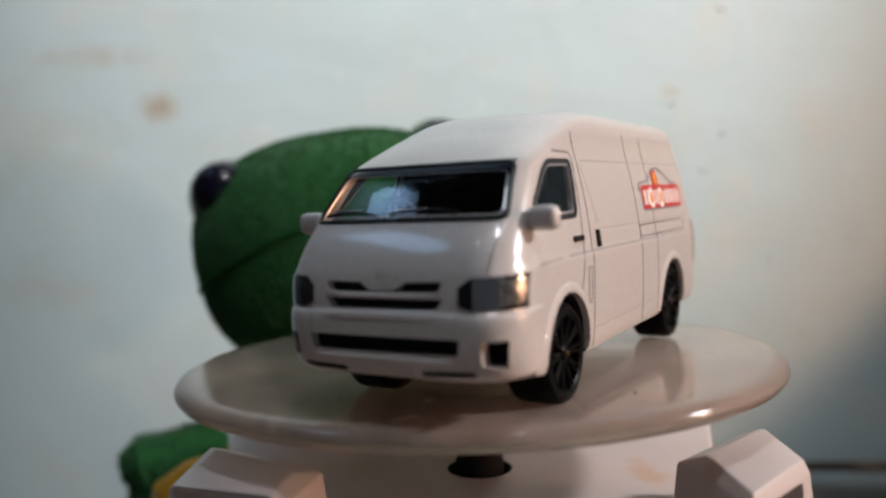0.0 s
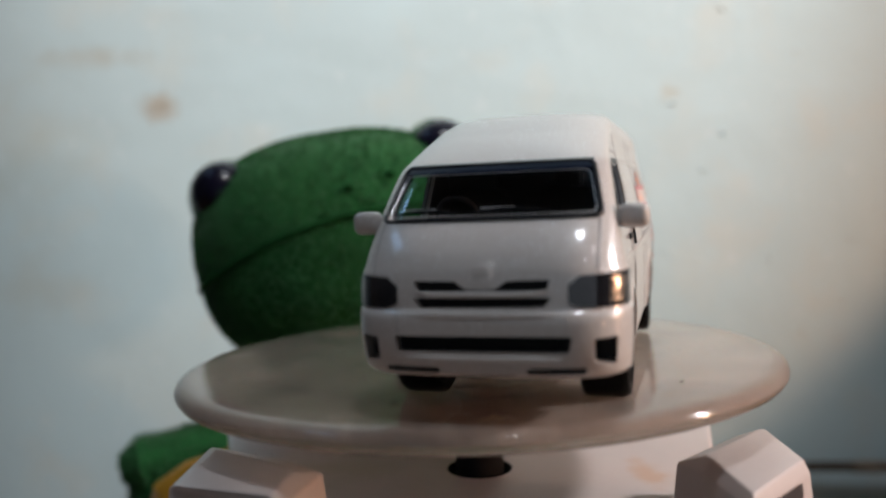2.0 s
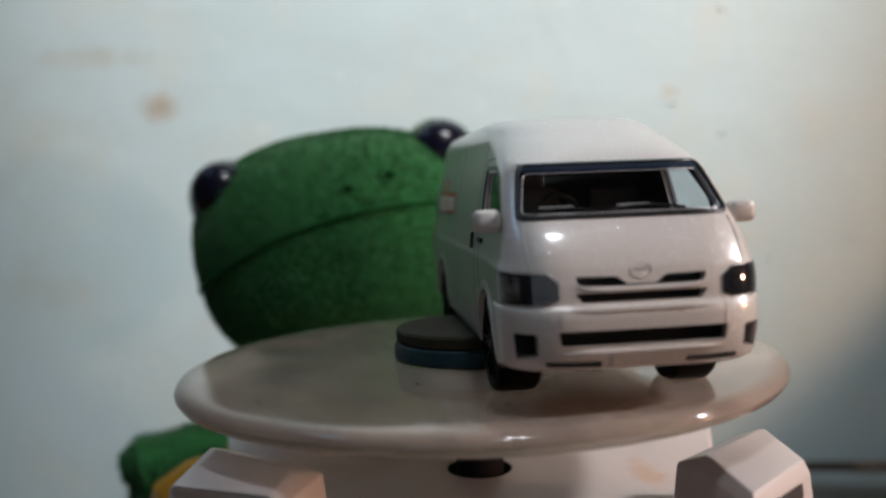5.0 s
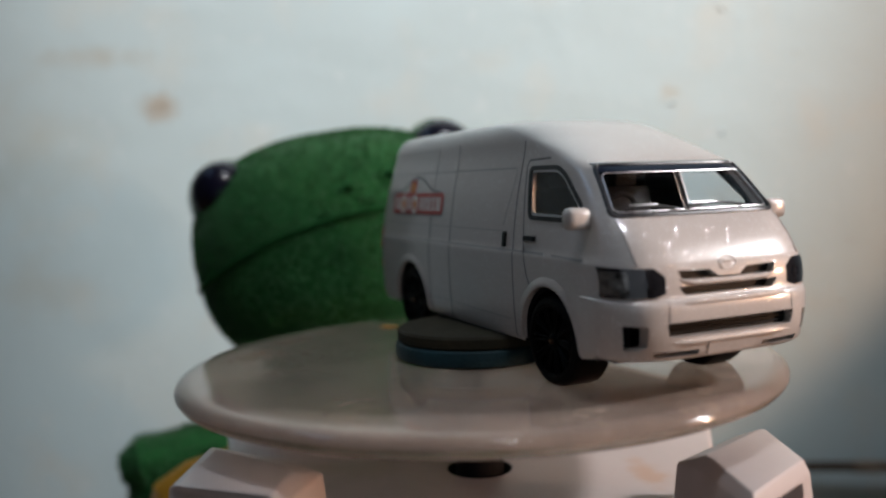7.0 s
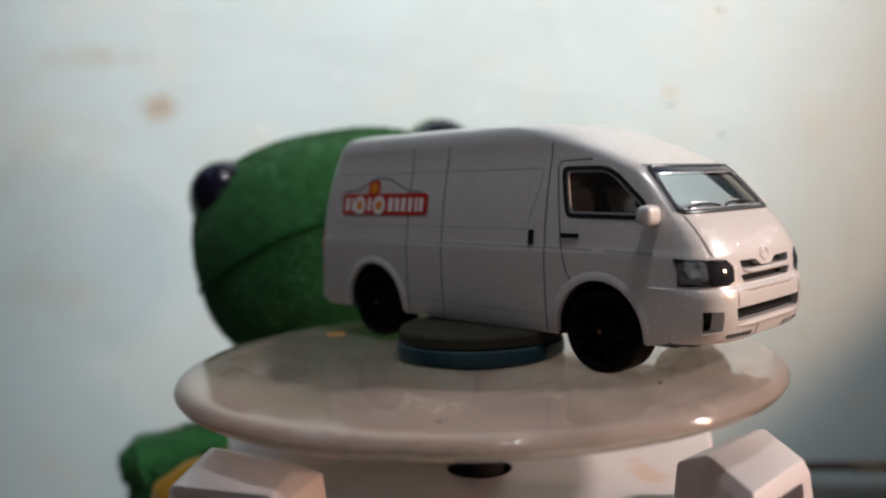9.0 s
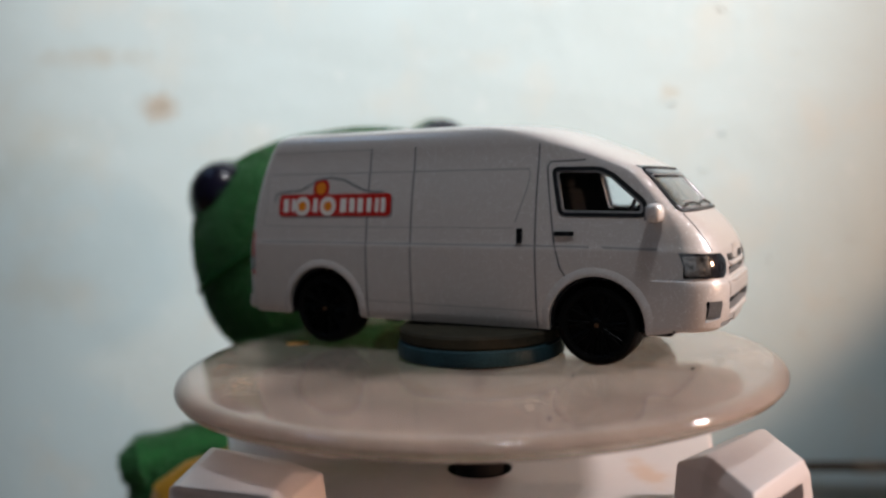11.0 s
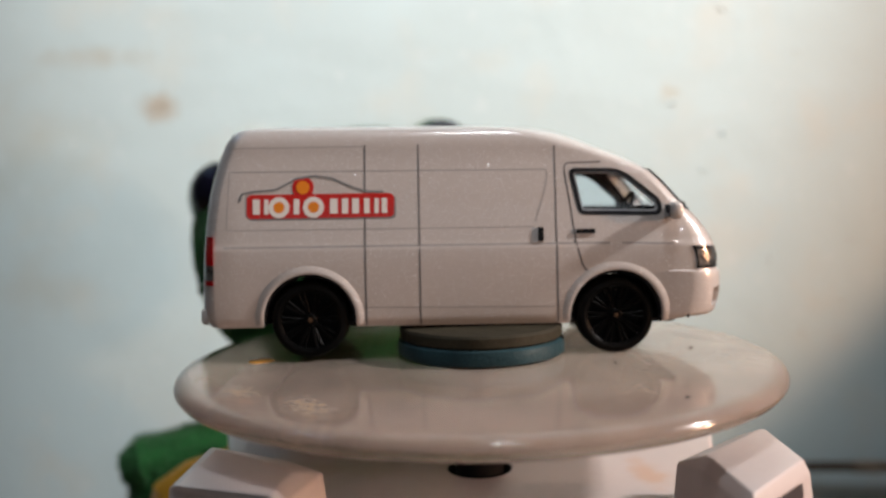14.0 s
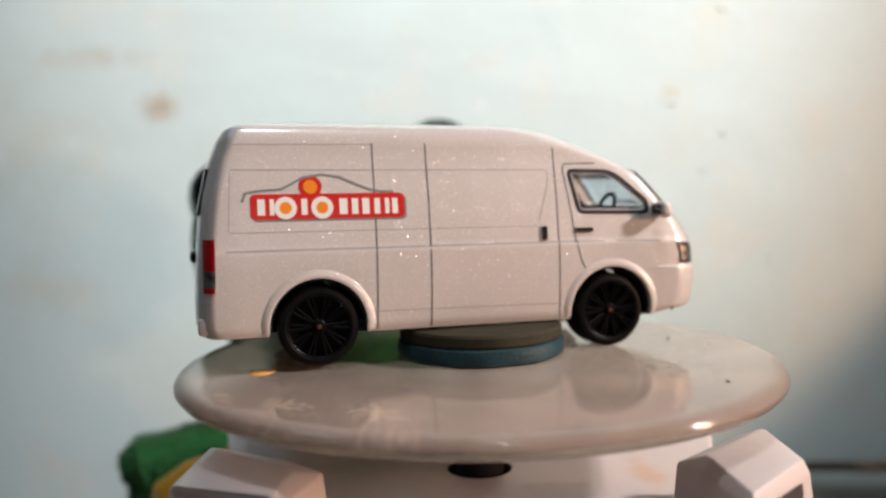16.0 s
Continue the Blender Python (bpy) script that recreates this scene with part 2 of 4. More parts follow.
def wall_paint():
    """Old pale paint: cloudy patches, brown stains with shapes of their own, dents and hairlines."""
    m = bpy.data.materials.new("old_wall_paint")
    m.use_nodes = True
    nt = m.node_tree
    b = nt.nodes["Principled BSDF"]
    b.inputs["Roughness"].default_value = 0.6
    co = nt.nodes.new("ShaderNodeTexCoord")

    def noise_fac(scale, lo, hi, out_lo, out_hi, detail=6, stretch=None):
        n = nt.nodes.new("ShaderNodeTexNoise")
        n.inputs["Scale"].default_value, n.inputs["Detail"].default_value = scale, detail
        src = co.outputs["Object"]
        if stretch:
            mp = nt.nodes.new("ShaderNodeMapping")
            mp.inputs["Scale"].default_value = stretch
            nt.links.new(src, mp.inputs["Vector"])
            src = mp.outputs[0]
        nt.links.new(src, n.inputs["Vector"])
        r = nt.nodes.new("ShaderNodeMapRange")
        for k, v in enumerate((lo, hi, out_lo, out_hi)):
            r.inputs[k + 1].default_value = v
        nt.links.new(n.outputs["Fac"], r.inputs[0])
        return r.outputs[0]

    def mix(fac, a, c):
        x = nt.nodes.new("ShaderNodeMix")
        x.data_type = "RGBA"
        if isinstance(a, tuple):
            x.inputs[6].default_value = (*a, 1)
        else:
            nt.links.new(a, x.inputs[6])
        x.inputs[7].default_value = (*c, 1)
        nt.links.new(fac, x.inputs[0])
        return x.outputs[2]

    def spot(x, z, rx, rz, noise_scale, lo, hi):
        mp = nt.nodes.new("ShaderNodeMapping")
        mp.vector_type = "TEXTURE"
        mp.inputs["Location"].default_value = (x, 0, z)
        mp.inputs["Scale"].default_value = (rx, 1.0, rz)
        nt.links.new(co.outputs["Object"], mp.inputs["Vector"])
        ln = nt.nodes.new("ShaderNodeVectorMath")
        ln.operation = "LENGTH"
        nt.links.new(mp.outputs[0], ln.inputs[0])
        n = nt.nodes.new("ShaderNodeTexNoise")
        n.inputs["Scale"].default_value, n.inputs["Detail"].default_value = noise_scale, 5
        nt.links.new(co.outputs["Object"], n.inputs["Vector"])
        s = nt.nodes.new("ShaderNodeMath")
        s.operation = "MULTIPLY_ADD"
        s.inputs[1].default_value = 1.4
        nt.links.new(n.outputs["Fac"], s.inputs[0])
        nt.links.new(ln.outputs["Value"], s.inputs[2])
        r = nt.nodes.new("ShaderNodeMapRange")
        r.inputs[1].default_value, r.inputs[2].default_value = 1.7, 0.8
        r.inputs[3].default_value, r.inputs[4].default_value = lo, hi
        nt.links.new(s.outputs[0], r.inputs[0])
        return r.outputs[0]

    col = mix(noise_fac(14, 0.35, 0.7, 0, 0.55), (0.545, 0.69, 0.725), (0.49, 0.59, 0.60))
    col = mix(noise_fac(38, 0.55, 0.75, 0, 0.35), col, (0.66, 0.63, 0.55))
    col = mix(noise_fac(160, 0.6, 0.75, 0, 0.25), col, (0.80, 0.84, 0.86))
    col = mix(spot(-0.1026, 0.1375, 0.0085, 0.0065, 420, 0, 0.75), col, (0.42, 0.28, 0.16))
    col = mix(spot(-0.125, 0.1555, 0.026, 0.005, 160, 0, 0.4), col, (0.45, 0.38, 0.28))
    col = mix(spot(0.0765, 0.137, 0.005, 0.004, 300, 0, 0.45), col, (0.48, 0.40, 0.28))
    col = mix(spot(-0.152, 0.12, 0.03, 0.03, 90, 0, 0.3), col, (0.52, 0.48, 0.36))
    col = mix(spot(-0.150, 0.075, 0.02, 0.014, 120, 0, 0.3), col, (0.50, 0.47, 0.38))
    nt.links.new(col, b.inputs["Base Color"])
    n1 = noise_fac(45, 0.3, 0.7, 0, 1)
    n2 = noise_fac(260, 0.35, 0.7, 0, 0.22)
    n3 = noise_fac(60, 0.62, 0.68, 0, 0.3, 2, (1.0, 1.0, 0.25))
    a1 = nt.nodes.new("ShaderNodeMath")
    a2 = nt.nodes.new("ShaderNodeMath")
    nt.links.new(n1, a1.inputs[0])
    nt.links.new(n2, a1.inputs[1])
    nt.links.new(a1.outputs[0], a2.inputs[0])
    nt.links.new(n3, a2.inputs[1])
    bp = nt.nodes.new("ShaderNodeBump")
    bp.inputs["Strength"].default_value, bp.inputs["Distance"].default_value = 0.30, 0.0011
    nt.links.new(a2.outputs[0], bp.inputs["Height"])
    nt.links.new(bp.outputs[0], b.inputs["Normal"])
    return m


WALL = wall_paint()

# ---- mesh helpers ----
MM = 0.001


def mesh_object(name, bm, mat, parent=None, label="", smooth=True, angle=35):
    me = bpy.data.meshes.new(name)
    bmesh.ops.recalc_face_normals(bm, faces=bm.faces[:])
    bm.to_mesh(me)
    bm.free()
    me.materials.append(mat)
    if smooth:
        me.polygons.foreach_set("use_smooth", [True] * len(me.polygons))
        me.set_sharp_from_angle(angle=radians(angle))
    ob = new(name, me)
    if parent is not None:
        ob.parent = parent
    if label:
        tagged(ob, label)
    return ob


def part(name, bm, mat, parent, label="", angle=35):
    return mesh_object(name, bm, mat, parent, label, True, angle)


def thing(name, label, category, m=None, group=""):
    e = new(name)
    e.empty_display_size = 0.01
    if m is not None:
        e.matrix_basis = m
    return tagged(e, label, category, group)


def box(sx, sy, sz, cx=0, cy=0, cz=0, bevel=0.0, seg=2, m=None, bm=None):
    """A box with rounded edges, in millimetres."""
    own = bmesh.new()
    bmesh.ops.create_cube(own, size=1.0)
    bmesh.ops.scale(own, vec=(sx, sy, sz), verts=own.verts)
    if bevel > 0:
        bmesh.ops.bevel(own, geom=own.edges[:], offset=bevel, segments=seg, profile=0.5, affect="EDGES")
    if m is not None:
        bmesh.ops.transform(own, matrix=m, verts=own.verts)
    bmesh.ops.translate(own, vec=(cx, cy, cz), verts=own.verts)
    bmesh.ops.scale(own, vec=(MM, MM, MM), verts=own.verts)
    if bm is None:
        return own
    me = bpy.data.meshes.new("temp")
    own.to_mesh(me)
    bm.from_mesh(me)
    bpy.data.meshes.remove(me)
    own.free()
    return bm


def lathe(profile, steps=48, m=None):
    """Turn (radius, height) pairs in millimetres about z; closed at both ends."""
    bm = bmesh.new()
    rings = []
    for r, z in profile:
        if r < 1e-6:
            rings.append([bm.verts.new((0, 0, z * MM))])
        else:
            rings.append([bm.verts.new((r * math.cos(2 * math.pi * k / steps) * MM, r * math.sin(2 * math.pi * k / steps) * MM, z * MM)) for k in range(steps)])
    for a, b in zip(rings, rings[1:]):
        for k in range(steps):
            j = (k + 1) % steps
            if len(a) == 1 and len(b) == 1:
                continue
            if len(a) == 1:
                bm.faces.new((a[0], b[k], b[j]))
            elif len(b) == 1:
                bm.faces.new((a[k], a[j], b[0]))
            else:
                bm.faces.new((a[k], a[j], b[j], b[k]))
    if m is not None:
        bmesh.ops.transform(bm, matrix=m, verts=bm.verts)
    return bm


def tube(points, radius, sides=8, bm=None, ends=True):
    """A round rod along points (metres), radius in millimetres or a list of them."""
    bm = bm or bmesh.new()
    pts = [Vector(p) for p in points]
    rad = radius if isinstance(radius, (list, tuple)) else [radius] * len(pts)
    rings = []
    for i, p in enumerate(pts):
        d = (pts[min(i + 1, len(pts) - 1)] - pts[max(i - 1, 0)]).normalized()
        a = d.cross(Vector((0.13, 0.29, 0.94))).normalized()
        b = d.cross(a)
        rings.append([bm.verts.new(p + (a * math.cos(2 * math.pi * k / sides) + b * math.sin(2 * math.pi * k / sides)) * rad[i] * MM) for k in range(sides)])
    for a, b in zip(rings, rings[1:]):
        for k in range(sides):
            j = (k + 1) % sides
            bm.faces.new((a[k], a[j], b[j], b[k]))
    if ends:
        bm.faces.new(rings[0][::-1])
        bm.faces.new(rings[-1])
    return bm


def ellipsoid(rx, ry, rz, centre=(0, 0, 0), turn=None, u=40, v=24, lump=0.0, lump_scale=60.0, full=2.0):
    bm = bmesh.new()
    bmesh.ops.create_uvsphere(bm, u_segments=u, v_segments=v, radius=1.0)
    for w in bm.verts:
        k = sum(abs(c) ** full for c in w.co) ** (-1 / full)
        p = Vector((w.co.x * rx, w.co.y * ry, w.co.z * rz)) * (k * MM)
        if lump:
            p *= 1 + lump * noise.noise(p * lump_scale)
        if turn is not None:
            p = turn @ p
        w.co = p + Vector(centre) * MM
    return bm


def interp(x, table):
    if x <= table[0][0]:
        return table[0][1]
    for (a, fa), (b, fb) in zip(table, table[1:]):
        if x <= b:
            return fa + (fb - fa) * (x - a) / (b - a)
    return table[-1][1]


def smooth_table(table, n=4):
    """Round the corners of a table of pairs by Catmull-Rom."""
    out = []
    for i in range(len(table) - 1):
        p0, p1, p2, p3 = (table[max(0, min(len(table) - 1, i + k))] for k in (-1, 0, 1, 2))
        for s in range(n):
            t = s / n
            z = p1[0] + (p2[0] - p1[0]) * t
            v = 0.5 * (2 * p1[1] + (p2[1] - p0[1]) * t + (2 * p0[1] - 5 * p1[1] + 4 * p2[1] - p3[1]) * t * t + (3 * p1[1] - p0[1] - 3 * p2[1] + p3[1]) * t ** 3)
            out.append((z, v))
    out.append(table[-1])
    return out


def cut(ob, cutters):
    """Take the cutters' volume out of ob's mesh and remove the cutters."""
    for c in cutters:
        mod = ob.modifiers.new("cut", "BOOLEAN")
        mod.operation, mod.solver, mod.object, mod.material_mode = "DIFFERENCE", "EXACT", c, "TRANSFER"
    dg = bpy.context.evaluated_depsgraph_get()
    dg.update()
    me = bpy.data.meshes.new_from_object(ob.evaluated_get(dg))
    ob.modifiers.clear()
    old = ob.data
    ob.data = me
    bpy.data.meshes.remove(old)
    for c in cutters:
        data = c.data
        bpy.data.objects.remove(c)
        bpy.data.meshes.remove(data)
    me.polygons.foreach_set("use_smooth", [True] * len(me.polygons))
    me.set_sharp_from_angle(angle=radians(32))
    return ob


# ---- the room ----
def slab(name, lo, hi, mat, label, category="", kind="structure"):
    bm = bmesh.new()
    bmesh.ops.create_cube(bm, size=1.0)
    for w in bm.verts:
        w.co = Vector([lo[k] if w.co[k] < 0 else hi[k] for k in range(3)])
    return tagged(mesh_object(name, bm, mat, None, "", False), label, category, "", kind)


TABLE_Z = -0.016
slab("wall_north", (-0.9, 0.169, -0.80), (0.9, 0.25, 1.3), WALL, "pale blue-white painted wall with brown stains and dents", "wall")
slab("wall_south", (-0.9, -1.38, -0.80), (0.9, -1.3, 1.3), DARK_ROOM, "dark brown panelled wall", "wall")
slab("wall_west", (-0.98, -1.38, -0.80), (-0.9, 0.25, 1.3), DARK_ROOM, "dark brown panelled wall", "wall")
slab("wall_east", (0.9, -1.38, -0.80), (0.98, 0.25, 1.3), ROOM, "pale painted plaster wall", "wall")
slab("ceiling", (-0.98, -1.38, 1.3), (0.98, 0.25, 1.36), ROOM, "pale painted plaster ceiling", "ceiling")
slab("floor", (-0.98, -1.38, -0.86), (0.98, 0.25, -0.80), FLOORMAT, "grey floor", "floor")


def wall_marks():
    """Dents, scratches and dirt specks in the old wall paint."""
    wall = bpy.data.objects["wall_north"]
    rows = [((138.6, 86.4), (142.2, 82.3), 0.5), ((120.9, 54.6), (126.5, 48.3), 0.45), ((93.0, 167.2), (97.9, 164.7), 0.6), ((111.5, 81.6), (112.0, 74.5), 0.5),
            ((94.6, 124.0), (95.8, 121.8), 0.9), ((87.8, 111.0), (88.8, 109.6), 0.8), ((119.8, 151.3), (123.2, 150.9), 0.5), ((76.7, 134.3), (78.7, 133.8), 0.8), ((-116.9, 123.2), (-111.6, 127.4), 0.5)]
    for (xa, za), (xb, zb), r in rows:
        n = 9
        pts = [Vector((xa + (xb - xa) * k / (n - 1), 169.0 + 0.12, za + (zb - za) * k / (n - 1) + 0.3 * math.sin(k * 1.3))) * MM for k in range(n)]
        part("paint_ridge", tube(pts, [r * math.sin(math.pi * (k + 0.6) / n) + 0.05 for k in range(n)], 8), WALL, wall)
        # a thin grey line follows each ridge, down and to its left
        low = [p + Vector((-0.0007, 0.0, -0.0007)) for p in pts]
        part("scratch", tube(low, [0.16 * math.sin(math.pi * (k + 0.6) / n) + 0.03 for k in range(n)], 6), material("scratch_grey", (0.42, 0.42, 0.40), 0.8), wall)
    dirt = material("dirt_speck", (0.24, 0.17, 0.11), 0.9, vary=0.4, scale=900)
    for x, z, r in ((-106.6, 137.4, 0.5), (-104.3, 136.3, 0.55), (-103.0, 138.3, 0.6), (-100.9, 137.7, 0.65), (-100.2, 138.4, 0.45), (-101.4, 135.4, 0.5), (-98.6, 133.8, 0.3), (114.1, 133.7, 0.3), (148.2, 94.5, 0.3), (137.1, 62.0, 0.35)):
        part("speck", ellipsoid(r, 0.15, r * 0.75, (x, 169.0, z), None, 12, 8, 0.4, 900), dirt, wall)
    chip = material("white_paint_chip", (0.85, 0.87, 0.88), 0.4)
    for x, z, r in ((-117.5, 123.0, 0.5), (-114.3, 143.4, 0.35), (-133.6, 125.8, 0.5), (96.0, 50.8, 0.3), (-120.0, 97.0, 0.3), (-127.0, 60.0, 0.3), (141.0, 30.0, 0.25), (121.5, 145.0, 0.3)):
        part("paint_chip", ellipsoid(r * 0.7, 0.12, r, (x, 169.0, z), None, 12, 8, 0.3, 900), chip, wall)


wall_marks()


def make_table():
    t = thing("table", "plain pale table against the stained wall", "table", pose(0, -0.13, TABLE_Z))
    part("tabletop", box(900, 580, 22, 0, 0, -11, 3), TABLE, t)
    for sx in (-1, 1):
        for sy in (-1, 1):
            part("leg", box(40, 40, 762, sx * 410, sy * 250, -403, 3), TABLE, t)


make_table()


def make_cable():
    pts = [(0.02, 0.163, 0.0065), (0.06, 0.1615, 0.0075), (0.10, 0.1615, 0.006), (0.125, 0.1625, 0.0058), (0.15, 0.162, 0.0055), (0.19, 0.1625, 0.003), (0.24, 0.160, -0.004), (0.30, 0.150, -0.0138)]
    pts = [(-0.05, 0.150, -0.0138), (-0.015, 0.160, -0.002)] + pts
    t = thing("cable", "dark brown cable running along the wall", "cable")
    part("cord", tube([(x, y, z - 0.0012) for x, y, z in pts], 1.9, 10), CABLE, t)
    part("plug_sleeve", tube([(0.137, 0.1617, 0.0043), (0.16, 0.1618, 0.0040)], 2.2, 10), material("light_brown_sleeve", (0.2, 0.15, 0.11), 0.6, vary=0.3, scale=200), t, "lighter brown sleeve")


make_cable()


# ---- turntable base ----
def make_base():
    t = thing("display_turntable", "aged white plastic display turntable with raised corner arms", "turntable")
    top = 61.0
    ring = [(-48, 38), (46.5, 38), (38, 9), (30, -22), (27, -47), (-30, -47), (-32, -22), (-40, 9)]
    bm = bmesh.new()
    lo = [bm.verts.new((x * MM, y * MM, TABLE_Z)) for x, y in ring]
    hi = [bm.verts.new((x * MM, y * MM, top * MM)) for x, y in ring]
    bm.faces.new(hi)
    bm.faces.new(lo[::-1])
    for k in range(len(ring)):
        j = (k + 1) % len(ring)
        bm.faces.new((lo[k], lo[j], hi[j], hi[k]))
    bmesh.ops.recalc_face_normals(bm, faces=bm.faces[:])
    bmesh.ops.bevel(bm, geom=bm.edges[:], offset=0.9 * MM, segments=3, profile=0.5, affect="EDGES")
    body = part("body", bm, BASE_WHITE, t)
    hole = mesh_object("cutter", lathe([(0, 50), (4.9, 50), (4.9, 70), (0, 70)], 40), BASE_WHITE)
    cut(body, [hole])
    part("motor_collar", lathe([(0, 50.5), (3.6, 50.5), (3.6, 62.2), (3.3, 63.6), (2.4, 64.3), (0, 64.3)], 36), DARK_INTERIOR, t, "black rubber motor collar")
    # dark sleeve added in the hole, its colour stands for the shade inside
    part("well_shade", lathe([(0, 50.1), (4.85, 50.1), (4.85, 61.0), (4.6, 61.0), (4.6, 50.4), (0, 50.4)], 40), DARK_INTERIOR, t)
    return t


BASE = make_base()


def make_arm(top_ring, low_ring, top, low, slot=None):
    """One raised corner arm: an upright block whose top edges fall away in narrow facets."""
    bm = bmesh.new()
    cx, cy = sum(p[0] for p in low_ring) / len(low_ring), sum(p[1] for p in low_ring) / len(low_ring)
    foot = [(cx + (x - cx) * 2.3, cy + (y - cy) * 1.5) for x, y in low_ring]
    rings = [[bm.verts.new((x * MM, y * MM, z)) for x, y in ring] for ring, z in ((foot, TABLE_Z), (low_ring, low * MM), (top_ring, top * MM))]
    bm.faces.new(rings[-1])
    bm.faces.new(rings[0][::-1])
    n = len(top_ring)
    for a, b in zip(rings, rings[1:]):
        for k in range(n):
            bm.faces.new((a[k], a[(k + 1) % n], b[(k + 1) % n], b[k]))
    bmesh.ops.recalc_face_normals(bm, faces=bm.faces[:])
    bmesh.ops.bevel(bm, geom=bm.edges[:], offset=0.3 * MM, segments=3, profile=0.5, affect="EDGES", clamp_overlap=True)
    arm = part("corner_arm", bm, BASE_WHITE, BASE, "", 20)
    if slot:
        (x0, y0), (x1, y1) = slot
        turn = math.degrees(math.atan2(y1 - y0, x1 - x0))
        long = math.hypot(x1 - x0, y1 - y0)
        d = Vector((-(y1 - y0), x1 - x0)) / long
        mx, my = (x0 + x1) / 2, (y0 + y1) / 2
        hole = mesh_object("cutter", box(long * 0.72, 6, 40, mx, my, top - 22.0, 0.8, 2, pose(0, 0, 0, 0, 0, turn)), BASE_WHITE)
        cut(arm, [hole])
        # black plate inside the slot stands in for the shade of the recess
        part("slot_shade", box(long * 0.74, 0.8, 40, mx + d.x * 2.6, my + d.y * 2.6, top - 22.0, 0, 1, pose(0, 0, 0, 0, 0, turn)), BLACK_PLASTIC, arm, "black plate standing for the slot's shade")
    return arm


make_arm([(25.3, -27.2), (25.6, -28.4), (26.0, -40.2), (35.7, -29.6), (36.3, -17.2), (35.6, -17.0)],
         [(22.6, -24.7), (24.6, -28.6), (25.6, -40.8), (36.4, -29.8), (36.9, -15.6), (33.2, -14.8)], 70.6, 69.0, ((25.8, -40.6), (36.0, -29.7)))
make_arm([(-34.5, -33.0), (-23.4, -36.6), (-22.4, -29.6), (-24.0, -27.0), (-33.9, -19.6)],
         [(-36.0, -31.0), (-22.0, -38.3), (-19.3, -27.2), (-24.6, -22.0), (-35.7, -15.4)], 70.8, 69.9)


# ---- turning disc, shaft and puck ----
DISC_TOP = 78.5


def make_disc():
    t = thing("turntable_disc", "cloudy clear plastic disc stained and speckled, turning on its shaft", "turntable disc")
    prof = [(0, -2.9), (40.6, -2.9), (41.7, -2.78), (42.6, -2.35), (43.05, -1.75), (43.1, -1.3), (42.85, -0.75), (42.3, -0.3), (41.6, -0.07), (40.8, 0.0), (30, 0.0), (15, 0.0), (0, 0)]
    part("plate", lathe(prof, 128), DISC, t, "", 50)
    part("shaft", lathe([(0, -15.5), (0.75, -15.5), (0.75, -2.95), (0, -2.95)], 20), STEEL, t, "thin steel shaft")
    part("shaft_boss", lathe([(0, -4.4), (3.9, -4.4), (4.2, -2.95), (0, -2.95)], 36), material("clear_boss", (0.6, 0.56, 0.52), 0.3, trans=0.4, vary=0.1), t, "cloudy plastic boss")
    for r, a, s in ((31.7, -121.6, 0.34), (21.2, -148.4, 0.26), (37.0, -172.0, 0.26), (34.5, -60.0, 0.22)):
        bm = ellipsoid(s, s * 0.8, 0.14, (r * math.cos(radians(a)), r * math.sin(radians(a)), 0.06), None, 10, 6)
        part("speck", bm, SPECK, t)
    bm = ellipsoid(1.4, 1.9, 0.22, (13.3, 28.6, 0.03), None, 16, 8, 0.3, 500)
    part("stain", bm, ORANGE_STAIN, t, "orange glue stain")
    return t


DISC_OB = make_disc()


def make_puck():
    t = thing("round_magnet", "round magnet with worn blue paint under the toy van", "magnet")
    part("lower_ring", lathe([(0, 0.0), (11.7, 0.0), (12.3, 0.35), (12.4, 1.2), (12.2, 2.2), (11.8, 2.5), (0, 2.5)], 72), BLUE_PUCK, t, "worn blue painted ring")
    part("upper_plate", lathe([(0, 2.5), (11.7, 2.5), (12.0, 2.8), (12.0, 4.0), (11.7, 4.35), (0, 4.5)], 72), PUCK_TOP, t, "dirty grey-green rubber plate")
    return t


PUCK = make_puck()

# ---- toy van ----
# nose, tail and half width by height, in the van's own space (x forward, millimetres)
NOSE = smooth_table([(-10.8, 35.2), (-10.2, 35.7), (-7.5, 36.4), (-5.5, 36.55), (-4.0, 36.5), (-3.5, 36.25), (-3.2, 35.9), (-1.5, 35.8), (-0.2, 35.55), (0.8, 35.2), (2.5, 34.25), (4.2, 32.9), (5.6, 31.4), (7.5, 29.7), (9.3, 28.1), (11.0, 26.3), (12.6, 23.6), (14.0, 20.8), (15.4, 17.2), (16.5, 13.8), (17.25, 10.0), (17.65, 4.0), (18.0, -4.0)])
TAIL_X = smooth_table([(-10.8, -39.4), (-9.5, -40.2), (-3.5, -40.1), (2.8, -39.7), (8.3, -39.0), (13.0, -37.9), (15.4, -36.9), (16.6, -36.0), (17.3, -34.6), (17.65, -30.5), (18.0, -21.5)])
HALF = smooth_table([(-10.8, 12.8), (-10.0, 13.15), (-7.0, 13.4), (-3.0, 13.5), (0.3, 13.48), (0.9, 13.3), (5.0, 12.8), (8.0, 12.3), (11.0, 11.65), (13.5, 11.1), (15.0, 10.9), (16.0, 10.6), (16.8, 10.05), (17.3, 9.1), (17.65, 6.9), (18.0, 0.8)])
FLARE = [(-10.8, 0.4), (0.4, 0.42), (3.0, 0.12), (4.5, 0.0)]
DROP = [(-10.8, 6.0), (-3.4, 6.0), (-3.3, 4.8), (0.5, 4.8), (4.5, 3.5), (6.0, 3.0), (11.0, 3.0), (14.0, 5.5), (18.0, 9.5)]
P_R, Q_R = 6.0, 2.0


